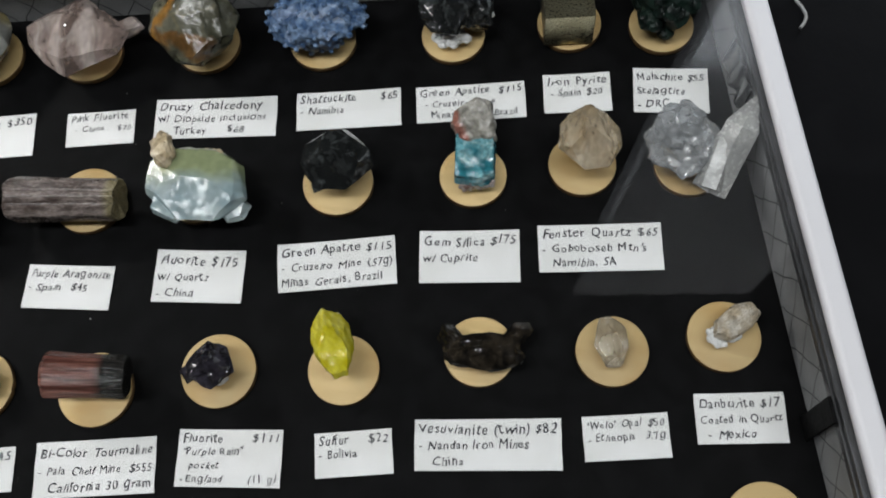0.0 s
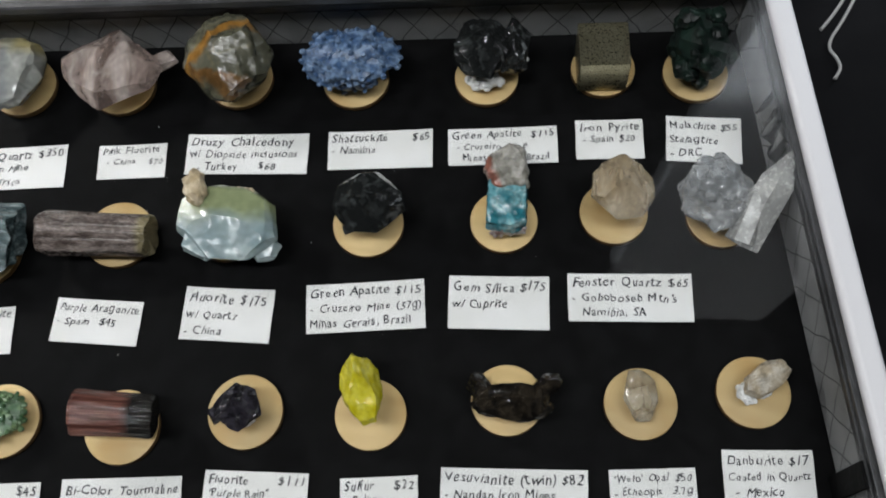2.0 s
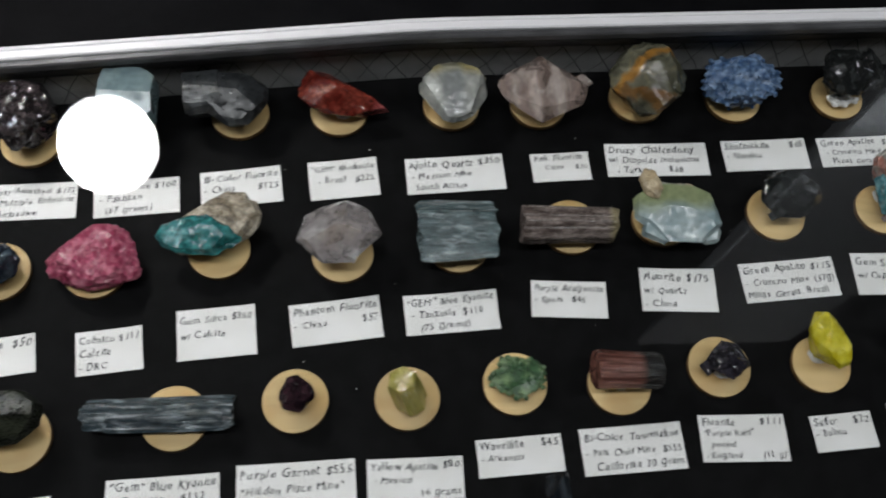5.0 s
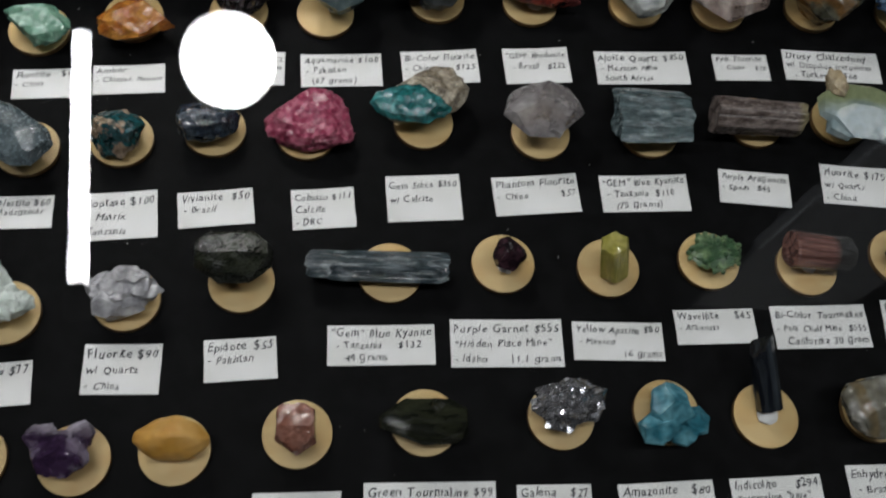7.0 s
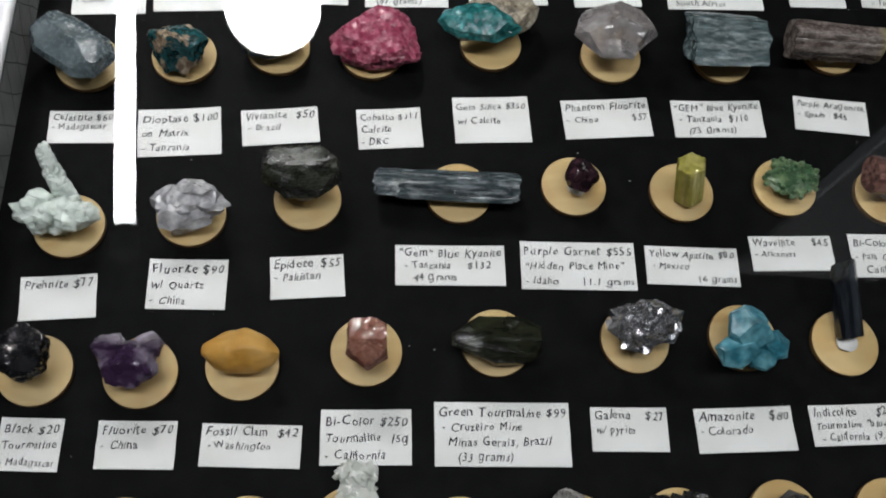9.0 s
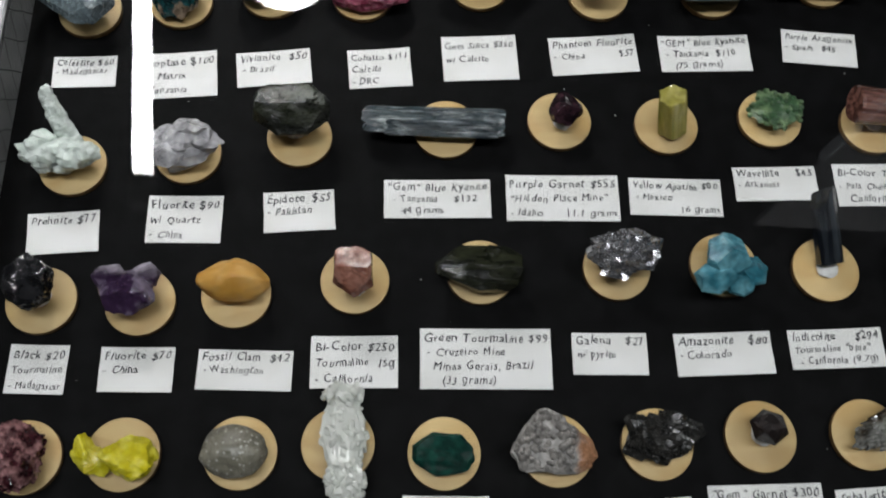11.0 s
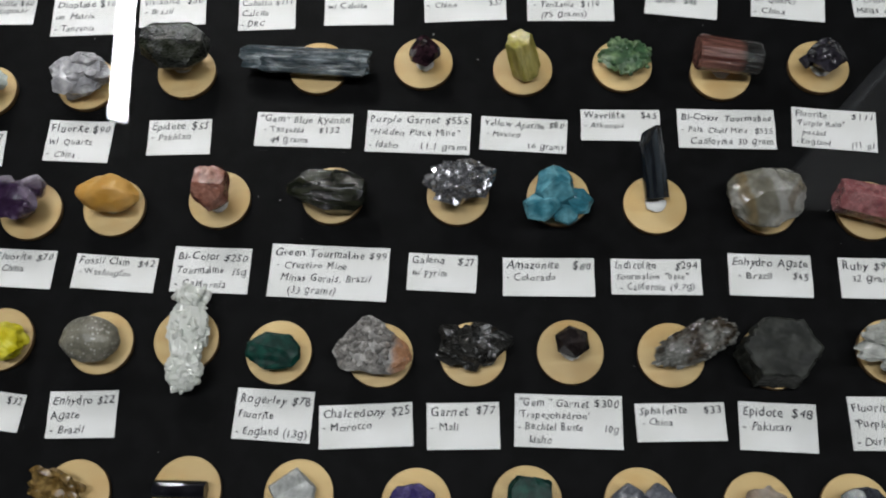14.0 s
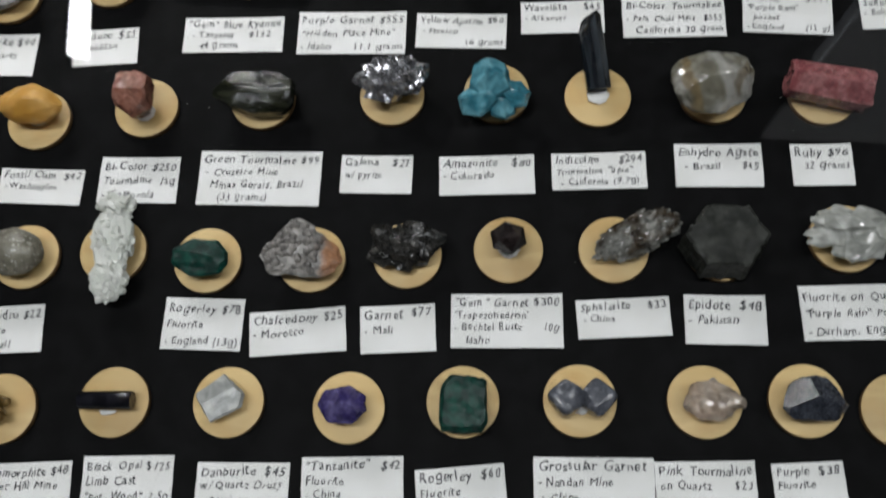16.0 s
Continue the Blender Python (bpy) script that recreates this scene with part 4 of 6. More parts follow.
def streak_film(y0, y1, z1):
    """A strip of glossy film, creased upright, added against the side liner for bright streaks."""
    n, rows, v, f = 44, 8, [], []
    for i in range(n + 1):
        y = y0 + (y1 - y0) * i / n
        for k in range(rows + 1):
            z = 0.012 + (z1 - 0.012) * k / rows
            q = Vector((y * 260 + z * 40, z * 30, 0))
            fold = abs(math.sin(y * 330 + z * 40)) * 0.0022 + noise.noise(q) * 0.0014
            v.append((right_at(y) - 0.0006 - fold, y + 0.0012 * noise.noise(q * 0.7), z + 0.002 * noise.noise(Vector((y * 170, 5, 0))) * k / rows))
    f = [(i * (rows + 1) + k, i * (rows + 1) + k + 1, (i + 1) * (rows + 1) + k + 1, (i + 1) * (rows + 1) + k) for i in range(n) for k in range(rows)]
    back = [(x + 0.0002, y, z) for x, y, z in v]
    m = len(v)
    f += [tuple(m + j for j in reversed(q)) for q in f]
    me = bpy.data.meshes.new("streak_film")
    me.from_pydata(v + back, [], f)
    me.materials.append(stone("glossy_film", (0.07, 0.072, 0.075), (0.14, 0.142, 0.146), 0.15, 120, bump=0.15, trans=0.45, grain=0.05))
    me.polygons.foreach_set("use_smooth", [True] * len(me.polygons))
    tagged(new("streak_film", me), "creased glossy clear film added against the grey liner for bright streaks", "plastic film")


streak_film(0.394, 0.424, 0.0345)


# ---- lamps behind the case, and a panel added for the reflection ----
def round_lamp(x, y, z, tx, ty, tz, px, py):
    r = 0.0435
    lamp = tagged(new("round_lamp"), "round white LED lamp on a black bent arm", "lamp")
    m = look((x, y, z), (tx, ty, tz))
    for name, me, lab in (("head", cylinder("head", r + 0.003, 0.014, BLACK_PLASTIC, 0.003, base=0.0022), "black housing"), ("diffuser", cylinder("diffuser", r, 0.002, LAMP_GLOW), "glowing white disc")):
        ob = part(name, me, lamp, lab)
        ob.matrix_basis = m
    part("arm", tube("arm", [(px, py, -0.008), (px, py, z * 0.7), (px, py, z + 0.1), (x, y, z + 0.1), (x, y, z + 0.012)], 0.005, BLACK_PLASTIC), lamp)
    part("foot", cylinder("foot", 0.05, 0.012, BLACK_PLASTIC, 0.002), lamp, at=(px, py, -0.0125))


def tube_lamp(x0, y0, x1, y1, z):
    lamp = tagged(new("tube_lamp"), "slim white LED tube lamp on a black stand", "lamp")
    part("tube", tube("tube", [(x0, y0, z), ((x0 + x1) / 2, (y0 + y1) / 2, z), (x1, y1, z)], 0.0078, TUBE_GLOW), lamp, "glowing white tube")
    d = Vector((x1 - x0, y1 - y0, 0)).normalized()
    for x, y, s in ((x0, y0, -1), (x1, y1, 1)):
        part("end_cap", tube("end_cap", [(x, y, z), (x + s * d.x * 0.012, y + s * d.y * 0.012, z), (x + s * d.x * 0.024, y + s * d.y * 0.024, z)], 0.011, BLACK_PLASTIC), lamp)
    part("arm", tube("arm", [(x1, y1 + 0.022, z), (x1, y1 + 0.06, z), (x1, y1 + 0.06, 0.1), (x1, y1 + 0.06, -0.01)], 0.005, BLACK_PLASTIC), lamp)
    part("foot", cylinder("foot", 0.05, 0.012, BLACK_PLASTIC, 0.002), lamp, at=(x1, y1 + 0.06, -0.0125))


round_lamp(-0.307, 0.630, 0.386, -0.22, 0.3, 0, -0.30, 0.82)
tube_lamp(-0.4020, 0.3870, -0.4275, 0.6235, 0.346)


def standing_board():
    """An unseen leaning panel added behind the case, glowing for the glass's bright-edged reflection."""
    b = tagged(new("glare_panel"), "pale glowing panel added upright behind the case for the glass reflection", "light panel")
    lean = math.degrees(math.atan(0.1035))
    part("panel", slab("panel", 0, 0.24, 0, 0.008, 0, 0.95, painted_fade(), 0), b, "pale sheet with a painted glow fading upward")
    # glowing strips paint the pale edge lines of that reflection
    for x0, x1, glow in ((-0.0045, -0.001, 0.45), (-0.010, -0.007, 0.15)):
        part("edge_strip", slab("edge_strip", x0, x1, -0.004, 0.008, 0, 0.74, glowing("strip_glow", glow), 0.001), b, "thin glowing strip added for the reflected edge lines")
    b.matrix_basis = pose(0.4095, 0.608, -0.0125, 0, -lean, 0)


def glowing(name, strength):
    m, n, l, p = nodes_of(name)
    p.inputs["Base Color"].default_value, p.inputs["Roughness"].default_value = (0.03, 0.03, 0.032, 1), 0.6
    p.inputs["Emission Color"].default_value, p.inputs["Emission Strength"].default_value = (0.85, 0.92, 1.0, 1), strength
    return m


def painted_fade():
    """A dark sheet with the reflection's brightness painted as emission, fading upward."""
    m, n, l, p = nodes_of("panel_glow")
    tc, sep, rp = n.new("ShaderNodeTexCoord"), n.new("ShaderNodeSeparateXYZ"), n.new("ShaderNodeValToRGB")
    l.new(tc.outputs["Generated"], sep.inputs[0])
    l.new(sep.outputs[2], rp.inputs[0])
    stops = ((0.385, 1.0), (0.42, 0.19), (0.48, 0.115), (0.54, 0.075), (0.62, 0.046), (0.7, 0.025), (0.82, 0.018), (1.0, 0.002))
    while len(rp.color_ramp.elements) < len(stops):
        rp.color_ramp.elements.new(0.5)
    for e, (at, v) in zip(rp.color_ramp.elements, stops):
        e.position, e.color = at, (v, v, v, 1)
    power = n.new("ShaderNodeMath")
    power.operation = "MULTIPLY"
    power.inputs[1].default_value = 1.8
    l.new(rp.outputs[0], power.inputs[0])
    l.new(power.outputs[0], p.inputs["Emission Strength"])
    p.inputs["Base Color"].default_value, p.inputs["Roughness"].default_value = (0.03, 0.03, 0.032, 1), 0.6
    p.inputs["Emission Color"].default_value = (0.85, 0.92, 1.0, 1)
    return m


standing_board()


# ---- cards and specimens ----
GLYPHS = {}
SINGLE_STOREY = {"g": "\u0261"}


def glyph(char):
    """One character as flat points and faces at size 1, and its advance."""
    if char not in GLYPHS:
        ends = []
        for body in (char, char + "|", "|"):
            cu = bpy.data.curves.new("glyph", "FONT")
            cu.body, cu.size, cu.resolution_u, cu.offset = body, 1, 2, 0.0
            ob = bpy.data.objects.new("glyph", cu)
            me = bpy.data.meshes.new_from_object(ob)
            bpy.data.objects.remove(ob)
            ends.append(me)
        v = np.array([p.co[:2] for p in ends[0].vertices]).reshape(-1, 2)
        far = [max(p.co.x for p in me.vertices) for me in ends[1:]]
        GLYPHS[char] = (v, [tuple(p.vertices) for p in ends[0].polygons], far[0] - far[1])
    return GLYPHS[char]


def writing(text, size, seed):
    """One line of hand printing as a flat mesh, each letter set down a little differently; its left end at the origin."""
    rng = np.random.default_rng(int(seed * 1000))
    g, x = Geo(), 0.0
    for char in text:
        if char == " ":
            x += size * rng.uniform(0.3, 0.42)
            continue
        v, f, advance = glyph(SINGLE_STOREY.get(char, char))
        tall = rng.uniform(0.88, 1.1) * (1.16 if char in "t" else 0.96 if char in "$0123456789" else 1)
        wide = rng.uniform(0.8, 0.98)
        lean, turn = rng.uniform(-0.02, 0.26), radians(rng.normal() * 4)
        p = np.stack([(v[:, 0] + v[:, 1] * lean) * wide, v[:, 1] * tall], 1)
        p = p @ np.array(((math.cos(turn), math.sin(turn)), (-math.sin(turn), math.cos(turn))))
        bend = rng.uniform(0, 50)
        for q in p:
            k = Vector((q[0] * 2.6, q[1] * 2.6, bend))
            q += np.array((noise.noise(k), noise.noise(k + Vector((7, 3, 1))))) * 0.085
        drift = noise.noise(Vector((x / size * 0.35, seed, 0))) * 0.12 + rng.normal() * 0.025
        p = p * size + np.array((x, drift * size))
        for k in (0, 1):
            g.add(np.concatenate([p + k * size * np.array((0.022, 0.01)), np.full((len(p), 1), k * 0.00003)], 1), f)
        x += size * (advance * wide + rng.uniform(0.025, 0.085))
    me = bpy.data.meshes.new("writing")
    me.from_pydata(np.concatenate(g.v).tolist(), [], g.f)
    me.materials.append(INK)
    return me


CARDS = 0


def label_card(x, y, w, h, turn, lines):
    global CARDS
    CARDS += 1
    words = " ".join(" ".join(lines).replace("|", " ").split())
    rng = random.Random(CARDS)
    bm = bmesh.new()
    bmesh.ops.create_grid(bm, x_segments=10, y_segments=6, size=0.5)
    curl = rng.uniform(0.0002, 0.0007)
    for v in bm.verts:
        u, s = v.co.x, v.co.y
        v.co = (u * w + rng.uniform(-1, 1) * 0.00012, s * h * (1 + 0.015 * u * rng.uniform(0, 1)), curl * (2 * u) ** 2 * (0.5 + s))
    top = bm.faces[:]
    extra = bmesh.ops.extrude_face_region(bm, geom=top)["geom"]
    for v in (g for g in extra if isinstance(g, bmesh.types.BMVert)):
        v.co.z += 0.00025
    me = bpy.data.meshes.new("label_card")
    bm.to_mesh(me)
    bm.free()
    me.materials.append(PAPER)
    card = tagged(new("label_card", me), 'white card reading "' + " ".join(words.split()[:8]) + '"', "label card", "label cards in the case")
    card.matrix_basis = pose(x, y, 0.0003, 0, 0, turn)
    rows = max(len(lines), 3)
    pitch = h * 0.92 / rows
    size = min(0.0063, pitch * 0.98)
    for i, line in enumerate(lines):
        left, _, right = line.partition("|")
        s = size * (1.0 if i == 0 else 0.86)
        base = h / 2 - 0.06 * h - pitch * (i + 0.74)
        pad = 0.0016 + 0.25 * s * (len(left) - len(left.lstrip()))
        room = w - pad - 0.0015
        pieces = []
        for text, side in ((left.strip(), 0), (right, 1)):
            if text:
                mesh = writing(text, s, rng.uniform(0, 90))
                xs = [v.co.x for v in mesh.vertices]
                pieces.append([mesh, max(xs), side])
        total = sum(p[1] for p in pieces) + (0.0022 if len(pieces) > 1 else 0)
        k = min(1.0, room / total) if total else 1
        for mesh, width, side in pieces:
            tall = max(k, 0.8)
            for v in mesh.vertices:
                v.co.x, v.co.y = v.co.x * k, v.co.y * tall
            at = -w / 2 + pad if not side else w / 2 - 0.0015 - width * k
            for v in mesh.vertices:
                u = (v.co.x + at) / w
                t = (v.co.y + base) / h
                v.co.z += curl * (2 * u) ** 2 * (0.5 + t)
            part("writing", mesh, card, at=(at, base, 0.0004), turn=(0, 0, rng.uniform(-0.6, 1.2)))


SCORCHED = stone("scorched_birch", (0.1, 0.055, 0.02), (0.22, 0.13, 0.05), 0.7, 300, bump=0.2, stretch=(1, 1, 3))


def birch_disc(radius):
    """A disc cut from thin birch, its edge browned by the cut."""
    me = cylinder("disc", radius, 0.0032, BIRCH, 0.0003, 56)
    me.materials.append(SCORCHED)
    for p in me.polygons:
        p.material_index = int(abs(p.normal.z) < 0.5)
    return me


DISC, SMALL_DISC = birch_disc(0.0158), birch_disc(0.0149)
PUTTY_V, PUTTY_F = BALLS[3]
PUTTY_MESH = Geo().add(roughen(PUTTY_V, 0.18, 2.2, 4), PUTTY_F).fit((0.0105, 0.0098, 0.0036)).mesh("putty", PUTTY)
DISCS = 0


def specimen(name, label, disc, at, turn, shape, material, putty=True, more=(), tip=0, lean=0):
    """A mineral held by putty on a wooden disc. more: further pieces (name, shape, material, dx, dy, dz, turn)."""
    global DISCS
    DISCS += 1
    s = tagged(new(name), label, "mineral", "mineral specimens in the case")
    s.matrix_basis = pose(disc[0], disc[1], 0.0004)
    part("disc", DISC if disc[0] < 0.14 else SMALL_DISC, s, "pale birch disc", turn=(0, 0, (DISCS * 77) % 40 - 20))
    dx, dy = at[0] - disc[0], at[1] - disc[1]
    lift = 0.0034 + (0.0012 if putty else 0) + at[2]
    if putty:
        k = 0.85
        part("putty", PUTTY_MESH, s, "white mounting putty", at=(dx * k, dy * k - 0.001, 0.003), turn=(0, 0, DISCS * 50))
    part("crystal", shape.mesh("crystal", material), s, at=(dx, dy, lift), turn=(lean, tip, turn))
    for n, g, m, px, py, pz, tz in more:
        part(n, g.mesh(n, m), s, at=(dx + px, dy + py, lift + pz), turn=(0, 0, tz))


specimen("green_fluorite_specimen", "pale green fluorite crystal on a round wooden disc", (-0.3626, 0.4228), (-0.3590, 0.4175, 0), 2.8, chunk((0.0341, 0.0237, 0.0200), 7, .10, 1), GREEN_FLUORITE)
specimen("amber_specimen", "orange brown amber lump on a round wooden disc", (-0.3144, 0.4335), (-0.3107, 0.4224, 0), 2.9, chunk((0.0407, 0.0244, 0.0180), 4, .10, 2), AMBER)
specimen("smoky_quartz_specimen", "dark smoky amethyst crystal with bright glints on a wooden disc", (-0.2585, 0.4391), (-0.2556, 0.4439, 0), -2.1, chunk((0.0323, 0.0423, 0.0300), 9, .06, 3, chips=6, steps=.02), SMOKY)
specimen("aquamarine_specimen", "pale blue aquamarine prism standing on a wooden disc", (-0.2112, 0.4396), (-0.2037, 0.4450, 0), -2.1, crystal((0.0302, 0.0378, 0.0330), ((0, 0.86, 4), (58, 0.96, 4), (92, 0.94, 8), (178, 0.88, 4), (240, 0.9, 8), (300, 0.92, 8)), ((90, 10, 0.7), (265, 28, 0.64)), 4, 8, 0.012), AQUA)
specimen("bicolor_fluorite_specimen", "dark grey fluorite block on a round wooden disc", (-0.1488, 0.4522), (-0.1544, 0.4492, 0), -2.1, crystal((0.0330, 0.0312, 0.0260), ((0, 0.9), (50, 0.92), (90, 0.88), (140, 0.96), (180, 0.9), (225, 0.85), (275, 0.92), (325, 0.86)), ((262, 34, 0.6), (90, 20, 0.66), (10, 34, 0.66)), 5, 14, 0.03).turn(move=(0.006, 0, 0)).join(crystal((0.0210, 0.0220, 0.0240), ((0, 0.85, 4), (90, 0.85, 4), (180, 0.85, 6), (270, 0.85, 10), (225, 1.05)), ((260, 18, 0.66), (90, 8, 0.7)), 105, 8, 0.014).turn(0, 0, 8, (-0.012, 0.003, 0.001))), DARK_FLUORITE)
specimen("rhodonite_specimen", "wedge shaped red rhodonite crystal on a wooden disc", (-0.0948, 0.4521), (-0.0923, 0.4514, 0), -20.0, wedge((0.0503, 0.0250, 0.0220), 6), RHODONITE)
specimen("ajoite_quartz_specimen", "grey quartz with a yellowish tip on a wooden disc", (-0.0324, 0.4536), (-0.0327, 0.4505, 0), -2.0, crystal((0.0369, 0.0384, 0.0260), ((0, 0.92, 12), (30, 0.98), (62, 0.95), (100, 0.9), (140, 0.9), (180, 0.95, 10), (215, 0.8), (250, 0.95), (290, 0.95), (330, 0.82)), ((270, 30, 0.6), (90, 35, 0.75), (10, 12, 0.72)), 7, 14, 0.02), AJOITE)
specimen("pink_fluorite_specimen", "pink grey translucent fluorite lump on a wooden disc", (0.0168, 0.4528), (0.0201, 0.4509, 0), -3.8, crystal((0.0500, 0.0436, 0.0240), ((50, 0.72, 25), (125, 0.74, 30), (200, 0.86), (232, 0.72, 18), (300, 0.72, 20), (345, 0.88)), ((200, 32, 0.62), (330, 28, 0.6), (60, 38, 0.68)), 8, 12, 0.018).turn(move=(-0.003, 0, 0)).join(crystal((0.013, 0.011, 0.010), ((20, 0.8), (110, 0.8), (190, 0.9), (290, 0.7)), ((0, 20, 0.7),), 108, 6).turn(0, 0, 20, (0.0195, 0.0085, 0.004))), PINK_FLUORITE)
specimen("chalcedony_specimen", "olive grey druzy chalcedony with rusty streaks on a wooden disc", (0.0739, 0.4545), (0.0744, 0.4511, 0), -3.9, crystal((0.0426, 0.0440, 0.0360), ((0, 0.95), (40, 0.9), (75, 0.95), (110, 0.97), (145, 0.86), (185, 0.92), (220, 0.84), (262, 0.98), (310, 0.9)), ((250, 45, 0.66), (330, 40, 0.72), (100, 25, 0.75), (180, 38, 0.7)), 9, 18, 0.03), DRUZY)
specimen("shattuckite_specimen", "bright blue botryoidal shattuckite on a wooden disc", (0.1299, 0.4526), (0.1302, 0.4540, 0), -0.3, botryoid((0.0477, 0.0330, 0.0260), 900, .05, 10), SHATTUCKITE)
specimen("dark_apatite_specimen", "black green apatite crystal with white matrix on a wooden disc", (0.1919, 0.4513), (0.1918, 0.4552, 0), -0.3, crystal((0.0300, 0.0320, 0.0280), ((10, 0.85), (60, 0.9), (110, 0.92), (165, 0.82), (210, 0.95), (255, 0.95), (320, 0.8)), ((250, 40, 0.6), (20, 42, 0.66), (130, 36, 0.66)), 11, 16, 0.04).join(crystal((0.0160, 0.0260, 0.0240), ((0, 0.8), (70, 0.9), (150, 0.9), (200, 0.9), (280, 0.9)), ((0, 30, 0.6), (200, 30, 0.7)), 111, 12, 0.04).turn(0, 0, -8, (0.0125, 0.001, 0))), BLACK_APATITE, more=[("white_matrix", botryoid((0.0190, 0.0105, 0.0085), 60, 0.2, 211), PUTTY, -0.0005, -0.0098, 0.0, 4), ("white_matrix", botryoid((0.0058, 0.0075, 0.0060), 24, 0.25, 212), PUTTY, 0.0170, -0.0040, 0.0095, 0)])
specimen("pyrite_specimen", "brassy iron pyrite cube on a wooden disc", (0.2466, 0.4542), (0.2451, 0.4527, 0), -0.3, block((0.0225, 0.0225, 0.0215), 12), PYRITE)
specimen("malachite_specimen", "dark green malachite stalactite on a wooden disc", (0.2891, 0.4503), (0.2899, 0.4535, 0), -1.4, botryoid((0.0302, 0.0338, 0.0320), 40, .22, 13), MALACHITE)
specimen("celestite_specimen", "blue grey celestite slab on a wooden disc", (-0.3585, 0.3496), (-0.3625, 0.3484, 0), -35.7, crystal((0.0416, 0.0264, 0.0220), ((0, 0.9, 10), (45, 0.96), (90, 0.86, 14), (140, 0.98), (180, 0.9, 10), (225, 0.98), (270, 0.86, 18), (310, 0.95)), ((265, 26, 0.58), (90, 18, 0.64), (10, 20, 0.7)), 14, 10, 0.02), CELESTITE)
specimen("dioptase_specimen", "teal dioptase crystals on brown matrix on a wooden disc", (-0.3128, 0.3557), (-0.3142, 0.3542, 0), 2.4, chunk((0.0298, 0.0272, 0.0220), 7, .16, 15), DIOPTASE)
specimen("vivianite_specimen", "dark blue black vivianite crystal on a wooden disc", (-0.2668, 0.3627), (-0.2686, 0.3608, 0), 2.4, chunk((0.0320, 0.0249, 0.0200), 8, .09, 16), VIVIANITE)
specimen("cobalto_calcite_specimen", "bright pink druzy cobalto calcite on a wooden disc", (-0.2198, 0.3618), (-0.2180, 0.3637, 0), 2.4, druse((0.0463, 0.0328, 0.0160), 8, 17, 700, 0.03), COBALTO)
specimen("gem_silica_calcite_specimen", "teal gem silica with brown calcite on a wooden disc", (-0.1584, 0.3696), (-0.1600, 0.3773, 0), 16.6, crystal((0.0500, 0.0300, 0.0200), ((10, 0.86), (58, 0.8), (115, 0.55, 20), (140, 0.62), (200, 0.9), (262, 0.72), (320, 0.8)), ((250, 26, 0.6), (40, 30, 0.62)), 18, 26, 0.045), GEM_SILICA_ROCK, more=[("silica_band", crystal((0.043, 0.0235, 0.0190), ((5, 0.9), (50, 0.75), (120, 0.6), (165, 0.8), (215, 0.85), (270, 0.7), (330, 0.8)), ((260, 30, 0.55), (150, 25, 0.6)), 118, 22, 0.04), TEAL_SILICA, -0.0055, -0.0062, 0.0035, -10)])
specimen("phantom_fluorite_specimen", "clear grey phantom fluorite crystal on a wooden disc", (-0.0957, 0.3644), (-0.0968, 0.3681, 0), 2.5, crystal((0.0430, 0.0343, 0.0260), ((15, 0.86, 14), (52, 0.84, 30), (115, 0.78, 32), (165, 0.88), (215, 0.85, 10), (265, 0.92, 22), (318, 0.78, 16)), ((265, 36, 0.56), (35, 34, 0.6), (150, 36, 0.6)), 19, 9, 0.012).join(crystal((0.011, 0.011, 0.010), ((45, 0.7), (135, 0.7), (225, 0.7), (315, 0.7)), ((0, 8, 0.7),), 119, 4).turn(20, 0, 20, (0.004, -0.0105, 0.011))), PHANTOM)
specimen("blue_kyanite_specimen", "thick blue grey striated kyanite block on a wooden disc", (-0.0356, 0.3668), (-0.0363, 0.3696, 0), -0.6, bar((0.0428, 0.0385, 0.0200), 4, 20, 0.03, 0.16), PALE_KYANITE)
specimen("purple_aragonite_specimen", "lying purple brown striated aragonite prism on a wooden disc", (0.0250, 0.3746), (0.0209, 0.3696, 0), -3.1, column((0.0503, 0.0208, 0.0220), 7, 21, 0.02, 0.08), ARAGONITE)
specimen("fluorite_quartz_specimen", "pale blue green fluorite with tan quartz on a disc", (0.0746, 0.3767), (0.0786, 0.3733, 0), -3.1, crystal((0.0455, 0.0356, 0.0200), ((8, 0.86, 8), (45, 0.88), (85, 0.85, 22), (125, 0.9), (178, 0.92, 10), (225, 0.8, 16), (268, 0.86, 26), (318, 0.95, 8)), ((80, 16, 0.62), (262, 36, 0.55), (350, 22, 0.7), (180, 24, 0.7)), 22, 10, 0.014).join(crystal((0.021, 0.017, 0.013), ((20, 0.9), (75, 0.8), (160, 0.9), (230, 0.8), (300, 0.9)), ((260, 20, 0.7),), 123, 8, 0.02).turn(0, 0, 12, (-0.009, -0.009, 0.003))).join(crystal((0.016, 0.013, 0.012), ((0, 0.9), (80, 0.8), (160, 0.9), (245, 0.8), (310, 0.9)), ((300, 24, 0.7),), 124, 8, 0.02).turn(0, 0, -25, (0.0150, -0.0095, 0.001))), BLUE_FLUORITE, more=[("quartz_knob", crystal((0.0100, 0.0190, 0.012), ((0, 0.9), (60, 0.9), (120, 0.8), (180, 0.9), (240, 0.9), (300, 0.9)), ((100, 30, 0.6), (270, 30, 0.7)), 122, 22, 0.06), TAN_QUARTZ, -0.0135, 0.0135, 0.012, 14), ("quartz_crust", botryoid((0.0090, 0.0055, 0.0050), 30, 0.25, 125), TAN_QUARTZ, 0.0065, 0.0135, 0.0105, -10)])
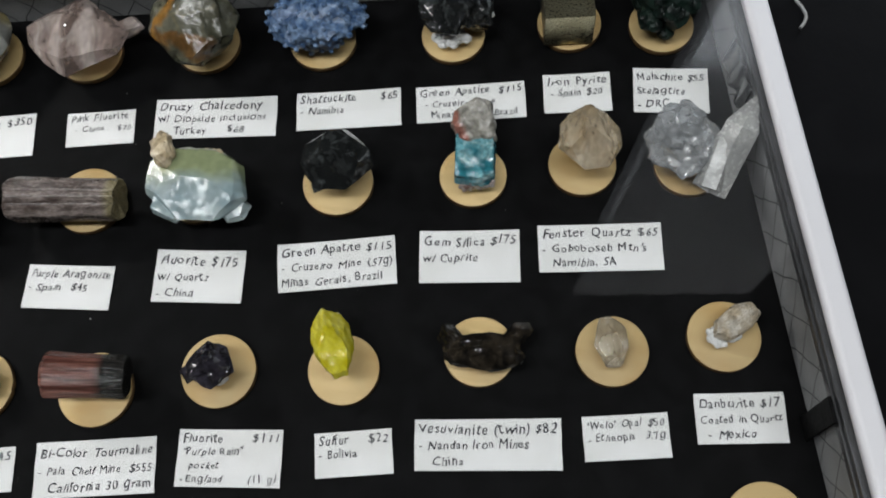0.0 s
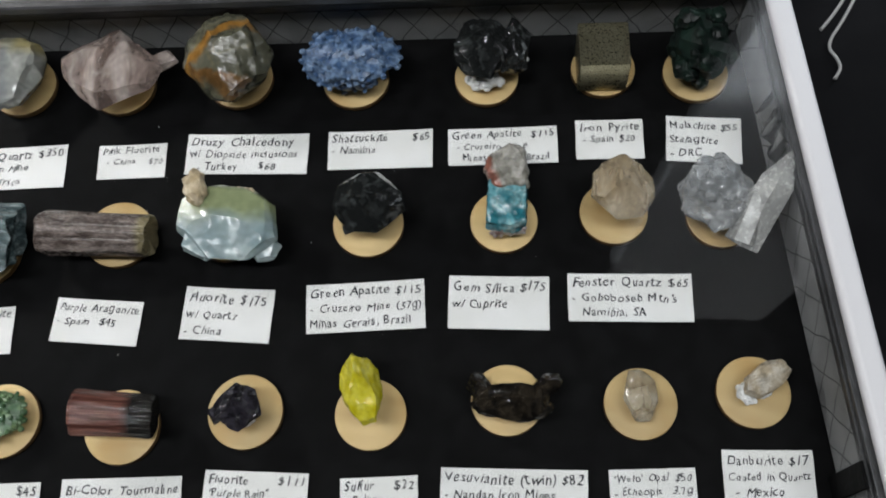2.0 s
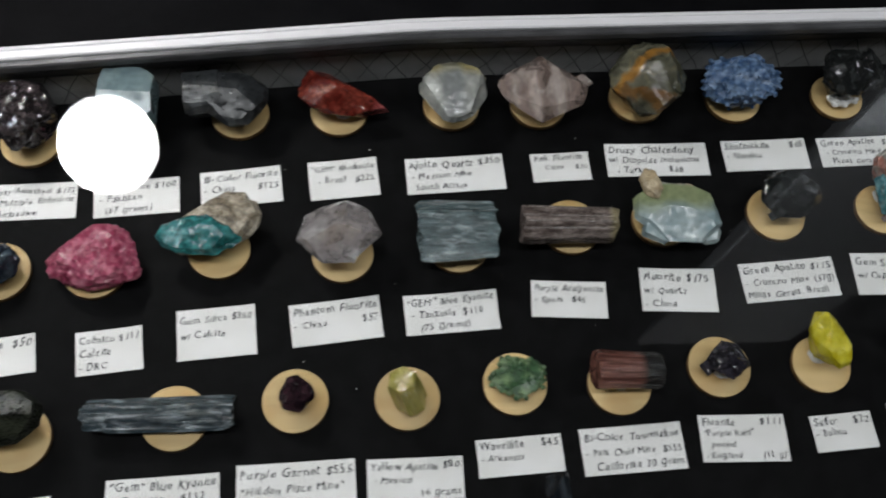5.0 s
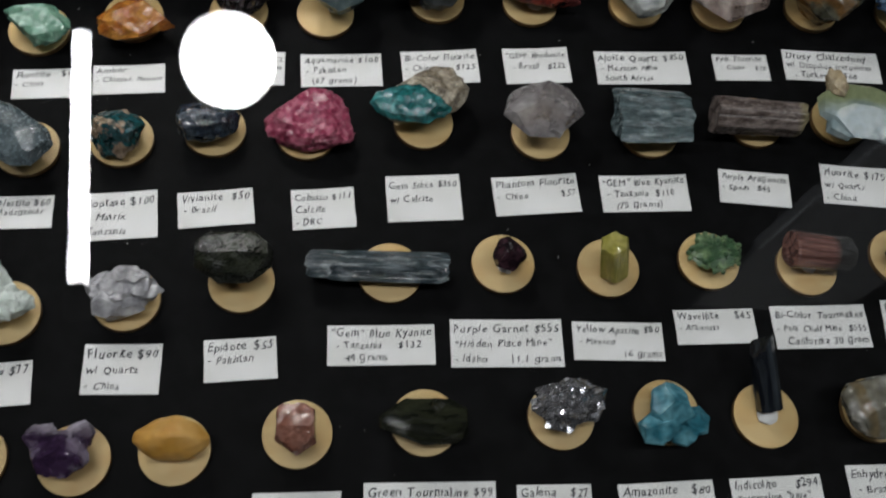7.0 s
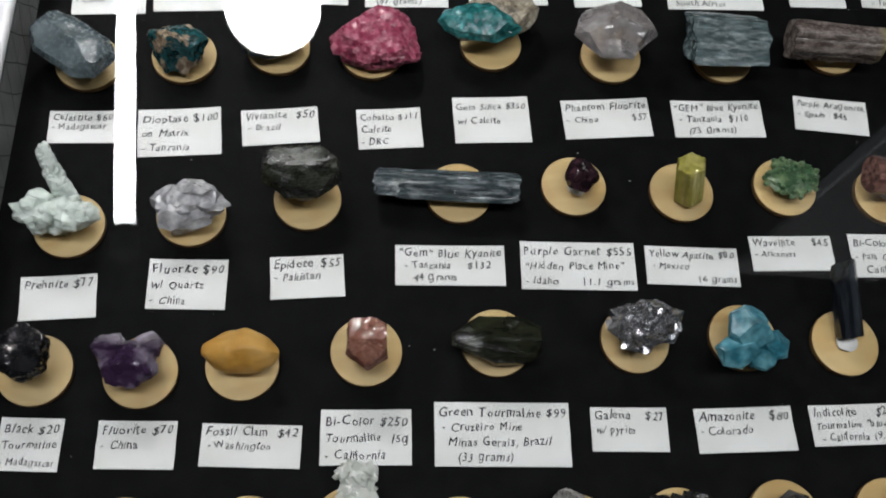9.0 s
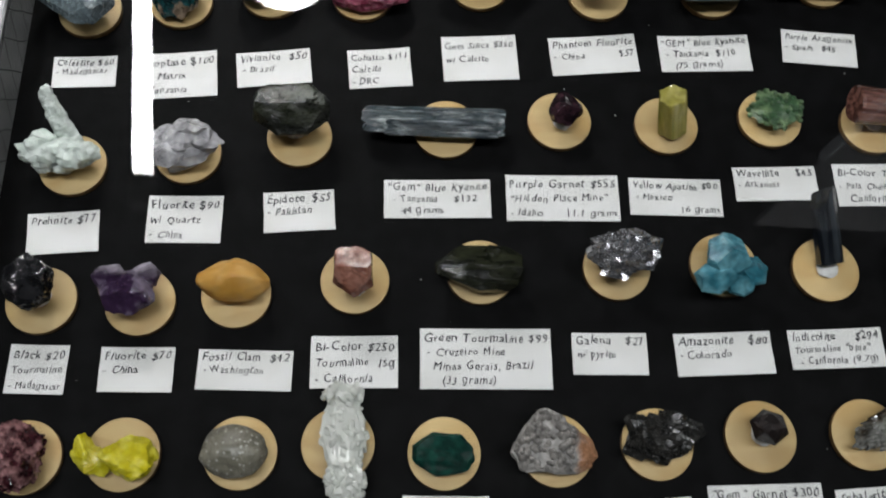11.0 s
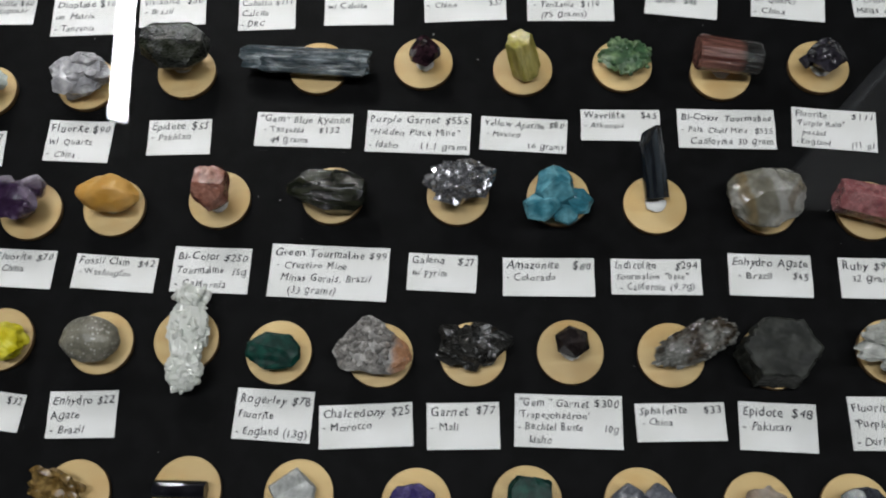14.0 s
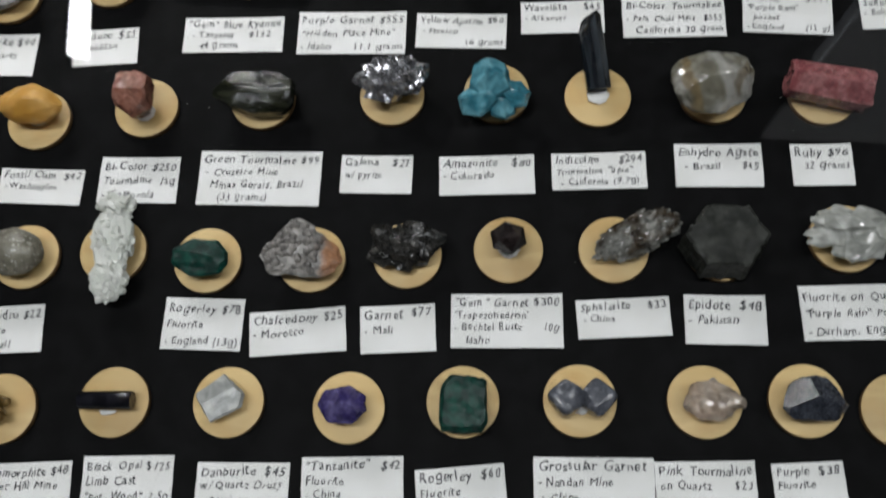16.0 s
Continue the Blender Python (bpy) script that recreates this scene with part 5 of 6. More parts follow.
specimen("black_apatite_specimen", "shiny black apatite crystal on a wooden disc", (0.1382, 0.3772), (0.1407, 0.3804, 0), -3.2, crystal((0.0323, 0.0279, 0.0240), ((5, 0.92, 10), (48, 0.8, 22), (88, 0.95, 18), (130, 0.82, 26), (172, 0.86, 8), (210, 0.88, 14), (265, 0.9, 24), (320, 0.8, 20)), ((95, 14, 0.62), (262, 46, 0.52), (20, 30, 0.68), (160, 34, 0.66)), 23, 10, 0.012).join(crystal((0.0270, 0.0050, 0.0070), ((0, 0.9), (90, 0.8), (180, 0.9), (270, 0.8)), ((270, 25, 0.6),), 128, 8, 0.02).turn(0, -4, 24, (0.0012, -0.0060, 0.0065))), BLACK_APATITE)
specimen("gem_silica_specimen", "upright teal gem silica with grey cuprite top on a wooden disc", (0.1986, 0.3772), (0.1994, 0.3861, 0), -3.3, crystal((0.0180, 0.0230, 0.0180), ((0, 0.9, 6), (88, 0.95, 0), (180, 0.92, 6), (262, 0.95, 10), (300, 1.02)), ((270, 16, 0.66), (0, 6, 0.72)), 24, 14, 0.02).turn(move=(0.001, -0.0078, 0)), GEM_SILICA, more=[("cuprite_top", crystal((0.0200, 0.0215, 0.0230), ((0, 0.85, 14), (35, 0.92), (62, 0.9, 20), (118, 0.66, 26), (170, 0.85), (200, 0.9), (270, 0.95)), ((270, 26, 0.6), (180, 26, 0.66)), 126, 26, 0.05), GREY_CUPRITE, 0.0005, 0.0090, 0.002, 4), ("pebbled_foot", botryoid((0.0165, 0.0050, 0.0120), 60, 0.18, 127), SPECKLED_FOOT, 0.0008, -0.0168, 0.0012, 2)])
specimen("fenster_quartz_specimen", "brownish clear fenster quartz on a wooden disc", (0.2470, 0.3801), (0.2495, 0.3840, 0), -3.3, crystal((0.0272, 0.0300, 0.0270), ((10, 0.84, 12), (55, 0.8, 36), (122, 0.82, 38), (178, 0.84, 12), (225, 0.78, 12), (278, 0.9, 18), (330, 0.86, 8)), ((275, 42, 0.52), (20, 44, 0.6), (170, 44, 0.58), (95, 30, 0.72)), 25, 6, 0.010), FENSTER)
specimen("quartz_cluster_specimen", "frosty clear quartz cluster with a leaning crystal on a wooden disc", (0.2932, 0.3775), (0.2922, 0.3772, 0), -3.3, crystal((0.0330, 0.0340, 0.0250), ((0, 0.95), (50, 0.86), (95, 0.92), (140, 0.85), (185, 0.92), (235, 0.85), (285, 0.92), (330, 0.9)), ((90, 28, 0.66), (250, 36, 0.6), (10, 30, 0.66)), 26, 34, 0.05).turn(move=(-0.004, 0.002, 0)).join(cubes((0.024, 0.022, 0.012), 14, 226, .25, .45).turn(0, 0, 10, (-0.006, 0.006, 0.0155))), QUARTZ, more=[("crystal_point", point(0.0082, 0.046, 26, -54, -33), MILKY, 0.007, -0.016, 0.006, 0), ("crystal_point", point(0.0066, 0.030, 29, -66, -24), MILKY, 0.0045, -0.0175, 0.0115, 0)])
specimen("prehnite_specimen", "white green knobbly prehnite with a long finger on a wooden disc", (-0.3556, 0.2610), (-0.3587, 0.2615, 0), 0.6, botryoid((0.0399, 0.0218, 0.0200), 30, .3, 27), PREHNITE, more=[("finger", finger(0.0040, 0.028, 27), PREHNITE, 0.006, 0.004, 0.008, 0)])
specimen("grey_fluorite_specimen", "grey lilac fluorite with quartz on a wooden disc", (-0.3017, 0.2677), (-0.3002, 0.2668, 0), 1.1, cubes((0.0364, 0.0258, 0.0220), 34, 28, .25, .5), LILAC_FLUORITE)
specimen("epidote_specimen", "black green striated epidote block on a wooden disc", (-0.2487, 0.2771), (-0.2511, 0.2818, 0), 1.3, crystal((0.0366, 0.0262, 0.0240), ((0, 0.9, 6), (38, 0.92, 10), (90, 0.86, 12), (140, 0.92), (180, 0.9, 6), (222, 0.86), (270, 0.92, 24), (320, 0.9)), ((270, 36, 0.6), (90, 6, 0.66)), 29, 8, 0.018), EPIDOTE)
specimen("long_kyanite_specimen", "long blue grey kyanite blade lying across a wooden disc", (-0.1772, 0.2825), (-0.1834, 0.2825, 0), -1.7, blade((0.0704, 0.0183, 0.0120), 7, 30), KYANITE)
specimen("purple_garnet_specimen", "small dark purple garnet on a wooden disc", (-0.1207, 0.2877), (-0.1193, 0.2875, 0), 1.3, crystal((0.0170, 0.0183, 0.0160), ((12, 0.85, 30), (52, 0.82, 18), (100, 0.95, 12), (150, 0.8, 26), (196, 0.92, 20), (250, 0.86, 32), (312, 0.8, 22)), ((40, 36, 0.6), (160, 38, 0.6), (280, 40, 0.55)), 31, 10, 0.012), PURPLE_GARNET)
specimen("yellow_apatite_specimen", "upright yellow green apatite prism on a wooden disc", (-0.0672, 0.2858), (-0.0647, 0.2824, 0), 1.3, standing((0.0150, 0.0150, 0.0265), 6, 32), YELLOW_APATITE, tip=-13, lean=-10)
specimen("wavellite_specimen", "green botryoidal wavellite on a wooden disc", (-0.0142, 0.2901), (-0.0140, 0.2908, 0), 1.3, botryoid((0.0286, 0.0243, 0.0100), 170, .09, 33), WAVELLITE)
specimen("red_tourmaline_specimen", "striated red to black bicolour tourmaline bar on a wooden disc", (0.0375, 0.2871), (0.0378, 0.2895, 0.0035), -2.3, column((0.0335, 0.0194, 0.0165), 14, 34, 0.018, 0.05), BICOLOR, tip=7)
specimen("purple_fluorite_specimen", "dark purple faceted fluorite on a wooden disc", (0.0893, 0.2930), (0.0894, 0.2921, 0), -2.4, crystal((0.0205, 0.0202, 0.0180), ((20, 0.85, 26), (75, 0.88, 22), (135, 0.8, 30), (195, 0.95, 16), (240, 0.8, 30), (310, 0.85, 26)), ((270, 40, 0.55), (30, 40, 0.58), (150, 40, 0.6)), 35, 10, 0.03).join(crystal((0.008, 0.007, 0.008), ((0, 0.8), (90, 0.8), (180, 0.8), (270, 0.8)), ((200, 20, 0.7),), 135, 4).turn(0, 0, 35, (-0.0085, -0.002, 0.003))), DARK_PURPLE)
specimen("sulfur_specimen", "upright bright yellow sulfur crystal on a wooden disc", (0.1419, 0.2913), (0.1402, 0.2980, 0), 14.0, crystal((0.0165, 0.0300, 0.0270), ((0, 0.95, 18), (42, 0.86, 20), (68, 0.74, 16), (94, 0.98, 10), (116, 0.78, 18), (145, 0.86, 20), (180, 0.92, 16), (226, 0.9), (270, 0.95, 12), (316, 0.9)), ((268, 28, 0.52), (20, 42, 0.62), (160, 42, 0.62)), 36, 16, 0.04), SULFUR)
specimen("vesuvianite_specimen", "black shiny twinned vesuvianite on a wooden disc", (0.1983, 0.2967), (0.2004, 0.2959, 0), -2.4, crystal((0.0330, 0.0155, 0.0160), ((0, 0.9), (60, 0.85), (100, 0.7), (150, 0.85), (190, 0.92), (250, 0.85), (300, 0.9)), ((270, 36, 0.56), (90, 14, 0.66)), 37, 14, 0.03).turn(0, 0, 0, (0, -0.003, 0)).join(crystal((0.0105, 0.0120, 0.0150), ((20, 0.85), (80, 0.85), (140, 0.85), (210, 0.9), (300, 0.9)), ((200, 30, 0.6), (20, 30, 0.6)), 137, 10, 0.04).turn(0, 0, 20, (-0.0135, 0.0030, 0.0005))).join(crystal((0.0140, 0.0095, 0.0130), ((0, 0.85), (50, 0.85), (120, 0.85), (190, 0.9), (280, 0.85), (330, 0.85)), ((270, 30, 0.6), (20, 30, 0.7)), 138, 8, 0.03).turn(0, 0, 28, (0.0135, 0.0042, 0.0040))), VESUVIANITE)
specimen("opal_specimen", "clear tan rough opal chip on a wooden disc", (0.2526, 0.2946), (0.2516, 0.2960, 0), -2.4, crystal((0.0140, 0.0215, 0.0110), ((10, 0.8, 18), (60, 0.85), (95, 0.95, 20), (165, 0.82, 20), (215, 0.85), (275, 0.95, 30), (330, 0.85)), ((10, 38, 0.5), (190, 36, 0.5)), 38, 6, 0.012), WELO)
specimen("danburite_specimen", "cream danburite coated with quartz on a wooden disc", (0.2984, 0.2989), (0.3012, 0.3019, 0), 35.5, crystal((0.0217, 0.0115, 0.0140), ((0, 0.9, 12), (45, 0.86), (100, 0.82), (150, 0.9), (200, 0.9), (260, 0.8), (310, 0.9)), ((270, 34, 0.56), (80, 30, 0.6)), 39, 16, 0.025), DANBURITE, more=[("white_crust", botryoid((0.0085, 0.0105, 0.0075), 50, 0.25, 139), PUTTY, -0.0068, -0.0050, 0.0003, 30)])
specimen("black_tourmaline_specimen", "black shiny tourmaline stub on a wooden disc", (-0.3607, 0.1927), (-0.3607, 0.1950, 0), 0.2, crystal((0.0208, 0.0250, 0.0240), ((0, 0.88, 6), (60, 0.92, 4), (120, 0.92, 4), (180, 0.88, 6), (240, 0.9, 10), (300, 0.9, 10)), ((90, 12, 0.68), (270, 34, 0.62)), 40, 18, 0.04), BLACK_TOURMALINE)
specimen("amethyst_fluorite_specimen", "deep purple fluorite crystals on a wooden disc", (-0.3166, 0.1920), (-0.3192, 0.1933, 0), 0.2, crystal((0.0255, 0.0215, 0.0210), ((5, 0.85), (50, 0.88, 20), (100, 0.86), (150, 0.88, 18), (200, 0.86), (250, 0.9), (305, 0.85)), ((262, 40, 0.54), (40, 36, 0.6), (150, 36, 0.6)), 41, 16, 0.04).turn(0, 0, 0, (0.0005, -0.002, 0)).join(crystal((0.0150, 0.0140, 0.0170), ((20, 0.8), (80, 0.82), (140, 0.8), (200, 0.82), (270, 0.8), (320, 0.82)), ((250, 36, 0.58), (80, 30, 0.6)), 141, 10, 0.03).turn(0, 0, 15, (-0.0080, 0.0050, 0.0015))).join(crystal((0.0140, 0.0130, 0.0160), ((10, 0.8), (70, 0.82), (130, 0.8), (190, 0.82), (250, 0.8), (310, 0.82)), ((280, 36, 0.58), (70, 30, 0.6)), 241, 10, 0.03).turn(0, 0, 35, (0.0070, 0.0060, 0.0015))), PURPLE_FLUORITE)
specimen("fossil_clam_specimen", "orange honey fossil clam on a wooden disc", (-0.2737, 0.1957), (-0.2734, 0.1981, 0), 0.2, clam((0.0328, 0.0184, 0.0200), 42), CLAM)
specimen("pink_tourmaline_specimen", "squat pink red tourmaline prism on a wooden disc", (-0.2200, 0.2025), (-0.2199, 0.2000, 0), 0.2, crystal((0.0183, 0.0222, 0.0240), ((2, 0.84, 4), (60, 0.98, 4), (92, 0.9, 6), (178, 0.88, 4), (236, 0.78, 12), (300, 0.82, 14)), ((100, 14, 0.66), (262, 34, 0.6)), 43, 14, 0.025), PINK_TOURMALINE)
specimen("green_tourmaline_specimen", "dark green black tourmaline bar on a wooden disc", (-0.1620, 0.2072), (-0.1633, 0.2041, 0), 0.2, crystal((0.0402, 0.0212, 0.0160), ((0, 0.92, 4), (40, 0.98), (88, 0.86, 6), (140, 0.88), (182, 0.9, 14), (232, 0.7, 18), (275, 0.86, 14), (330, 0.98)), ((262, 34, 0.52), (95, 10, 0.62), (215, 40, 0.6)), 44, 6, 0.008, under=8).join(crystal((0.0085, 0.0075, 0.0070), ((0, 0.8), (70, 0.8), (150, 0.8), (220, 0.8), (300, 0.8)), ((0, 10, 0.7),), 144, 10, 0.05).turn(0, 0, 15, (0.006, 0.0065, 0.0095))), GREEN_TOURMALINE)
specimen("galena_specimen", "metallic grey galena crystal cluster on a wooden disc", (-0.0981, 0.2094), (-0.0971, 0.2112, 0), 0.3, cubes((0.0366, 0.0275, 0.0230), 44, 45, .3, .55, square=24), GALENA)
specimen("amazonite_specimen", "turquoise blue amazonite crystal cluster on a wooden disc", (-0.0473, 0.2111), (-0.0478, 0.2067, 0), 0.3, crystal((0.0200, 0.0230, 0.0220), ((10, 0.85), (60, 0.9, 20), (115, 0.9, 20), (170, 0.86), (230, 0.9), (290, 0.9)), ((270, 40, 0.56), (60, 34, 0.62), (170, 36, 0.6)), 46, 10, 0.02).turn(0, 0, 0, (-0.002, 0.0035, 0)).join(crystal((0.0190, 0.0170, 0.0160), ((0, 0.85), (50, 0.9), (120, 0.9), (180, 0.86), (240, 0.9), (300, 0.86)), ((250, 36, 0.56), (120, 30, 0.64)), 146, 10, 0.02).turn(0, 0, 15, (-0.0075, -0.0055, 0.0005))).join(crystal((0.0140, 0.0150, 0.0150), ((0, 0.85, 18), (60, 0.86), (120, 0.86), (180, 0.86), (240, 0.86), (300, 0.86)), ((300, 30, 0.6), (60, 34, 0.6)), 246, 8, 0.02).turn(0, 0, -20, (0.0095, -0.0030, 0.0010))).join(crystal((0.0130, 0.0100, 0.0120), ((0, 0.85), (70, 0.86), (130, 0.86), (190, 0.86), (250, 0.86), (310, 0.86)), ((270, 30, 0.6),), 346, 8, 0.02).turn(0, 0, 0, (0.0035, -0.0095, 0.001))), AMAZONITE)
specimen("indicolite_specimen", "long dark blue indicolite prism leaning back on a wooden disc", (0.0013, 0.2090), (0.0015, 0.2100, 0.0035), 11.0, crystal((0.0115, 0.0115, 0.0365), tuple((b, 0.9, 1) for b in range(0, 360, 45)), ((200, 30, 0.74), (60, 12, 0.88)), 47, 6, 0.012, under=0), INDICOLITE, lean=-62)
specimen("enhydro_agate_specimen", "polished clear and brown agate pebble on a wooden disc", (0.0559, 0.2112), (0.0529, 0.2098, 0), 2.3, chunk((0.0384, 0.0318, 0.0220), 2, .06, 48, chips=4), AGATE)
specimen("ruby_specimen", "lying pinkish red ruby crystal on a wooden disc", (0.1070, 0.2105), (0.1063, 0.2087, 0), -12.0, column((0.0387, 0.0181, 0.0200), 6, 49, 0.015, 0.1), RUBY)
specimen("pink_red_specimen", "dark pink and red crystal lump on a wooden disc", (-0.3579, 0.1224), (-0.3584, 0.1202, 0), -0.2, druse((0.0260, 0.0304, 0.0240), 6, 50, 260, 0.06), DARK_RED)
specimen("lying_sulfur_specimen", "bright yellow green sulfur lump on a wooden disc", (-0.3167, 0.1235), (-0.3181, 0.1209, 0), -0.2, neck((0.0361, 0.0199, 0.0140), 51), SULFUR)
specimen("grey_agate_specimen", "round speckled grey agate on a wooden disc", (-0.2671, 0.1240), (-0.2679, 0.1226, 0), -0.2, chunk((0.0281, 0.0225, 0.0180), 1, .03, 52, deep=.85, chips=0, steps=0), GREY_AGATE)
specimen("white_stalactite_specimen", "white crystalline stalactite leaning across a wooden disc", (-0.2255, 0.1275), (-0.2224, 0.1258, 0), 2.8, stalactite((0.0219, 0.0546, 0.0140), 53), WHITE_CALCITE)
specimen("dark_green_fluorite_specimen", "dark emerald green fluorite chip on a wooden disc", (-0.1798, 0.1235), (-0.1805, 0.1215, 0), -0.2, crystal((0.0265, 0.0185, 0.0120), ((0, 0.9), (35, 0.86, 14), (85, 0.82, 20), (135, 0.88), (180, 0.92, 8), (225, 0.86), (280, 0.84, 18), (335, 0.9)), ((265, 30, 0.5), (60, 20, 0.6)), 54, 14, 0.03), EMERALD)
specimen("chalcedony_knob_specimen", "grey knobbly chalcedony with brown rim on a wooden disc", (-0.1310, 0.1245), (-0.1336, 0.1268, 0), -0.2, knob_plate((0.0375, 0.0284, 0.0160), 55), CHALCEDONY)
specimen("mali_garnet_specimen", "black garnet crystal cluster on a wooden disc", (-0.0867, 0.1271), (-0.0863, 0.1283, 0), -0.2, cubes((0.0362, 0.0231, 0.0140), 44, 56, .22, .4), BLACK_GARNET)
specimen("gem_garnet_specimen", "small dark brown garnet ball on a wooden disc", (-0.0405, 0.1304), (-0.0405, 0.1321, 0), -0.1, crystal((0.0165, 0.0160, 0.0160), tuple((b, 0.86, 22) for b in range(10, 370, 60)), ((0, 0, 0.8), (40, 44, 0.8), (160, 44, 0.8), (280, 44, 0.8)), 57, 3, 0.004), BROWN_GARNET)
specimen("sphalerite_specimen", "grey brown sphalerite and quartz crystals on a wooden disc", (0.0071, 0.1311), (0.0156, 0.1335, 0), 24.8, druse((0.0435, 0.0181, 0.0180), 5, 58, 260, 0.08), SPHALERITE)
specimen("dark_epidote_specimen", "dark grey hexagonal epidote plate on a wooden disc", (0.0550, 0.1327), (0.0545, 0.1320, 0), 2.9, standing((0.0386, 0.0314, 0.0180), 6, 59), DARK_EPIDOTE)
specimen("quartz_fluorite_specimen", "clear quartz crystals with fluorite on a wooden disc", (0.1101, 0.1377), (0.1099, 0.1354, 0), 0.7, cubes((0.0429, 0.0276, 0.0200), 34, 60, .25, .5), PALE_QUARTZ)
specimen("pyromorphite_specimen", "bronze brown pyromorphite crystals on a wooden disc", (-0.2654, 0.0522), (-0.2713, 0.0533, 0), -24.7, cubes((0.0293, 0.0160, 0.0150), 54, 61, 0.16, 0.34), PYROMORPHITE)
specimen("black_limb_cast_specimen", "polished black opal limb cast lying on a wooden disc", (-0.2143, 0.0564), (-0.2157, 0.0560, 0), 1.3, column((0.0245, 0.0085, 0.0080), 16, 62, 0.004, 0.05), BLACK_OPAL)
specimen("white_danburite_specimen", "white danburite chip on a wooden disc", (-0.1627, 0.0576), (-0.1638, 0.0578, 0), 36.3, crystal((0.0190, 0.0170, 0.0090), ((10, 0.78, 10), (92, 0.8, 12), (180, 0.8, 8), (262, 0.84, 16), (318, 0.98)), ((265, 24, 0.5), (80, 16, 0.56)), 63, 6, 0.016), WHITE_DANBURITE)
specimen("violet_fluorite_specimen", "violet blue fluorite crystal on a wooden disc", (-0.1091, 0.0564), (-0.1102, 0.0558, 0), 1.4, crystal((0.0215, 0.0165, 0.0140), ((5, 0.86, 14), (50, 0.86, 20), (105, 0.84, 22), (160, 0.88), (205, 0.86), (265, 0.86, 28), (320, 0.84, 20)), ((268, 40, 0.54), (40, 34, 0.58), (160, 34, 0.6)), 64, 10, 0.02), VIOLET)
specimen("green_fluorite_cube_specimen", "emerald green fluorite block on a wooden disc", (-0.0593, 0.0601), (-0.0586, 0.0572, 0), 1.4, crystal((0.0207, 0.0248, 0.0140), ((2, 0.9, 4), (60, 1.1), (91, 0.95, 6), (140, 1.0), (180, 0.92, 4), (268, 0.94, 10), (315, 1.12)), ((268, 7, 0.6),), 65, 16, 0.03), EMERALD)
specimen("grossular_specimen", "blue grey grossular garnet pair on a wooden disc", (-0.0089, 0.0618), (-0.0085, 0.0613, 0), 1.3, pair((0.0293, 0.0164, 0.0140), 66), GROSSULAR)
specimen("pink_quartz_specimen", "pale pink clear quartz with tourmaline on a wooden disc", (0.0440, 0.0625), (0.0451, 0.0620, 0), 1.3, crystal((0.0240, 0.0188, 0.0130), ((0, 0.9, 20), (50, 0.85), (110, 0.88), (165, 0.85), (215, 0.9), (270, 0.86), (325, 0.88)), ((265, 36, 0.52), (60, 30, 0.6)), 67, 18, 0.05).join(crystal((0.0130, 0.0085, 0.0100), ((0, 0.9, 30), (60, 0.7), (120, 0.7), (180, 0.9), (240, 0.7), (300, 0.7)), ((270, 30, 0.6), (90, 30, 0.6)), 167, 4, 0.01).turn(0, -10, -20, (0.0085, -0.001, 0.004))), PALE_PINK)
specimen("slate_fluorite_specimen", "dark slate blue fluorite octahedron on a wooden disc", (0.0866, 0.0640), (0.0862, 0.0627, 0), 1.3, crystal((0.0266, 0.0190, 0.0180), ((15, 0.8, 34), (100, 0.78, 30), (170, 0.84, 36), (215, 0.92, 20), (268, 0.74, 34), (325, 0.86, 30)), ((262, 48, 0.5), (45, 46, 0.54), (150, 46, 0.54)), 68, 4, 0.008), SLATE)
label_card(-0.3541, 0.3905, 0.0366, 0.0180, 3.7, ['Fluorite|$120', '- China'])
label_card(-0.3135, 0.3944, 0.0369, 0.0179, 3.9, ['Amber', '- Chiapas, Mexico'])
label_card(-0.2563, 0.4036, 0.0476, 0.0212, 0.4, ['Smoky/Amethyst|$132', 'w/ Multiple Enhydros', '- Zimbabwe'])
label_card(-0.2020, 0.4038, 0.0439, 0.0210, 2.7, ['Aquamarine|$100', ' - Pakistan', '   (67 grams)'])
label_card(-0.1479, 0.4076, 0.0424, 0.0217, 4.5, ['Bi-Color Fluorite', '- China|$125'])
label_card(-0.0937, 0.4104, 0.0370, 0.0233, 3.8, ['"GEM" Rhodonite', '  - Brazil  $222'])
label_card(-0.0333, 0.4108, 0.0536, 0.0220, 1.8, ['Ajoite Quartz|$350', ' - Messian Mine', '  South Africa'])
label_card(0.0251, 0.4129, 0.0324, 0.0176, 1.2, ['Pink Fluorite', '  - China|$70'])
label_card(0.0797, 0.4153, 0.0575, 0.0207, -1.3, ['Druzy Chalcedony', 'w/ Diopside inclusions', '   - Turkey     $68'])
label_card(0.1422, 0.4159, 0.0487, 0.0195, 0.4, ['Shattuckite|$65', '- Namibia'])
label_card(0.1989, 0.4162, 0.0503, 0.0187, 0.7, ['Green Apatite|$115', '  - Cruzeiro Mine', '    Minas Gerais, Brazil'])
label_card(0.2478, 0.4182, 0.0308, 0.0200, -0.2, ['Iron Pyrite', ' - Spain $20'])
label_card(0.2903, 0.4168, 0.0338, 0.0230, -4.3, ['Malachite|$55', 'Stalagtite', '- DRC'])
label_card(-0.3578, 0.3147, 0.0313, 0.0177, 2.3, ['Celestite $60', '- Madagascar'])
label_card(-0.3116, 0.3134, 0.0394, 0.0260, 4.7, ['Dioptase|$100', 'on Matrix', '- Tanzania'])
label_card(-0.2637, 0.3183, 0.0372, 0.0199, 5.9, ['Vivianite|$50', ' - Brazil'])
label_card(-0.2103, 0.3189, 0.0318, 0.0225, 4.6, ['Cobalto|$111', 'Calcite', '- DRC'])
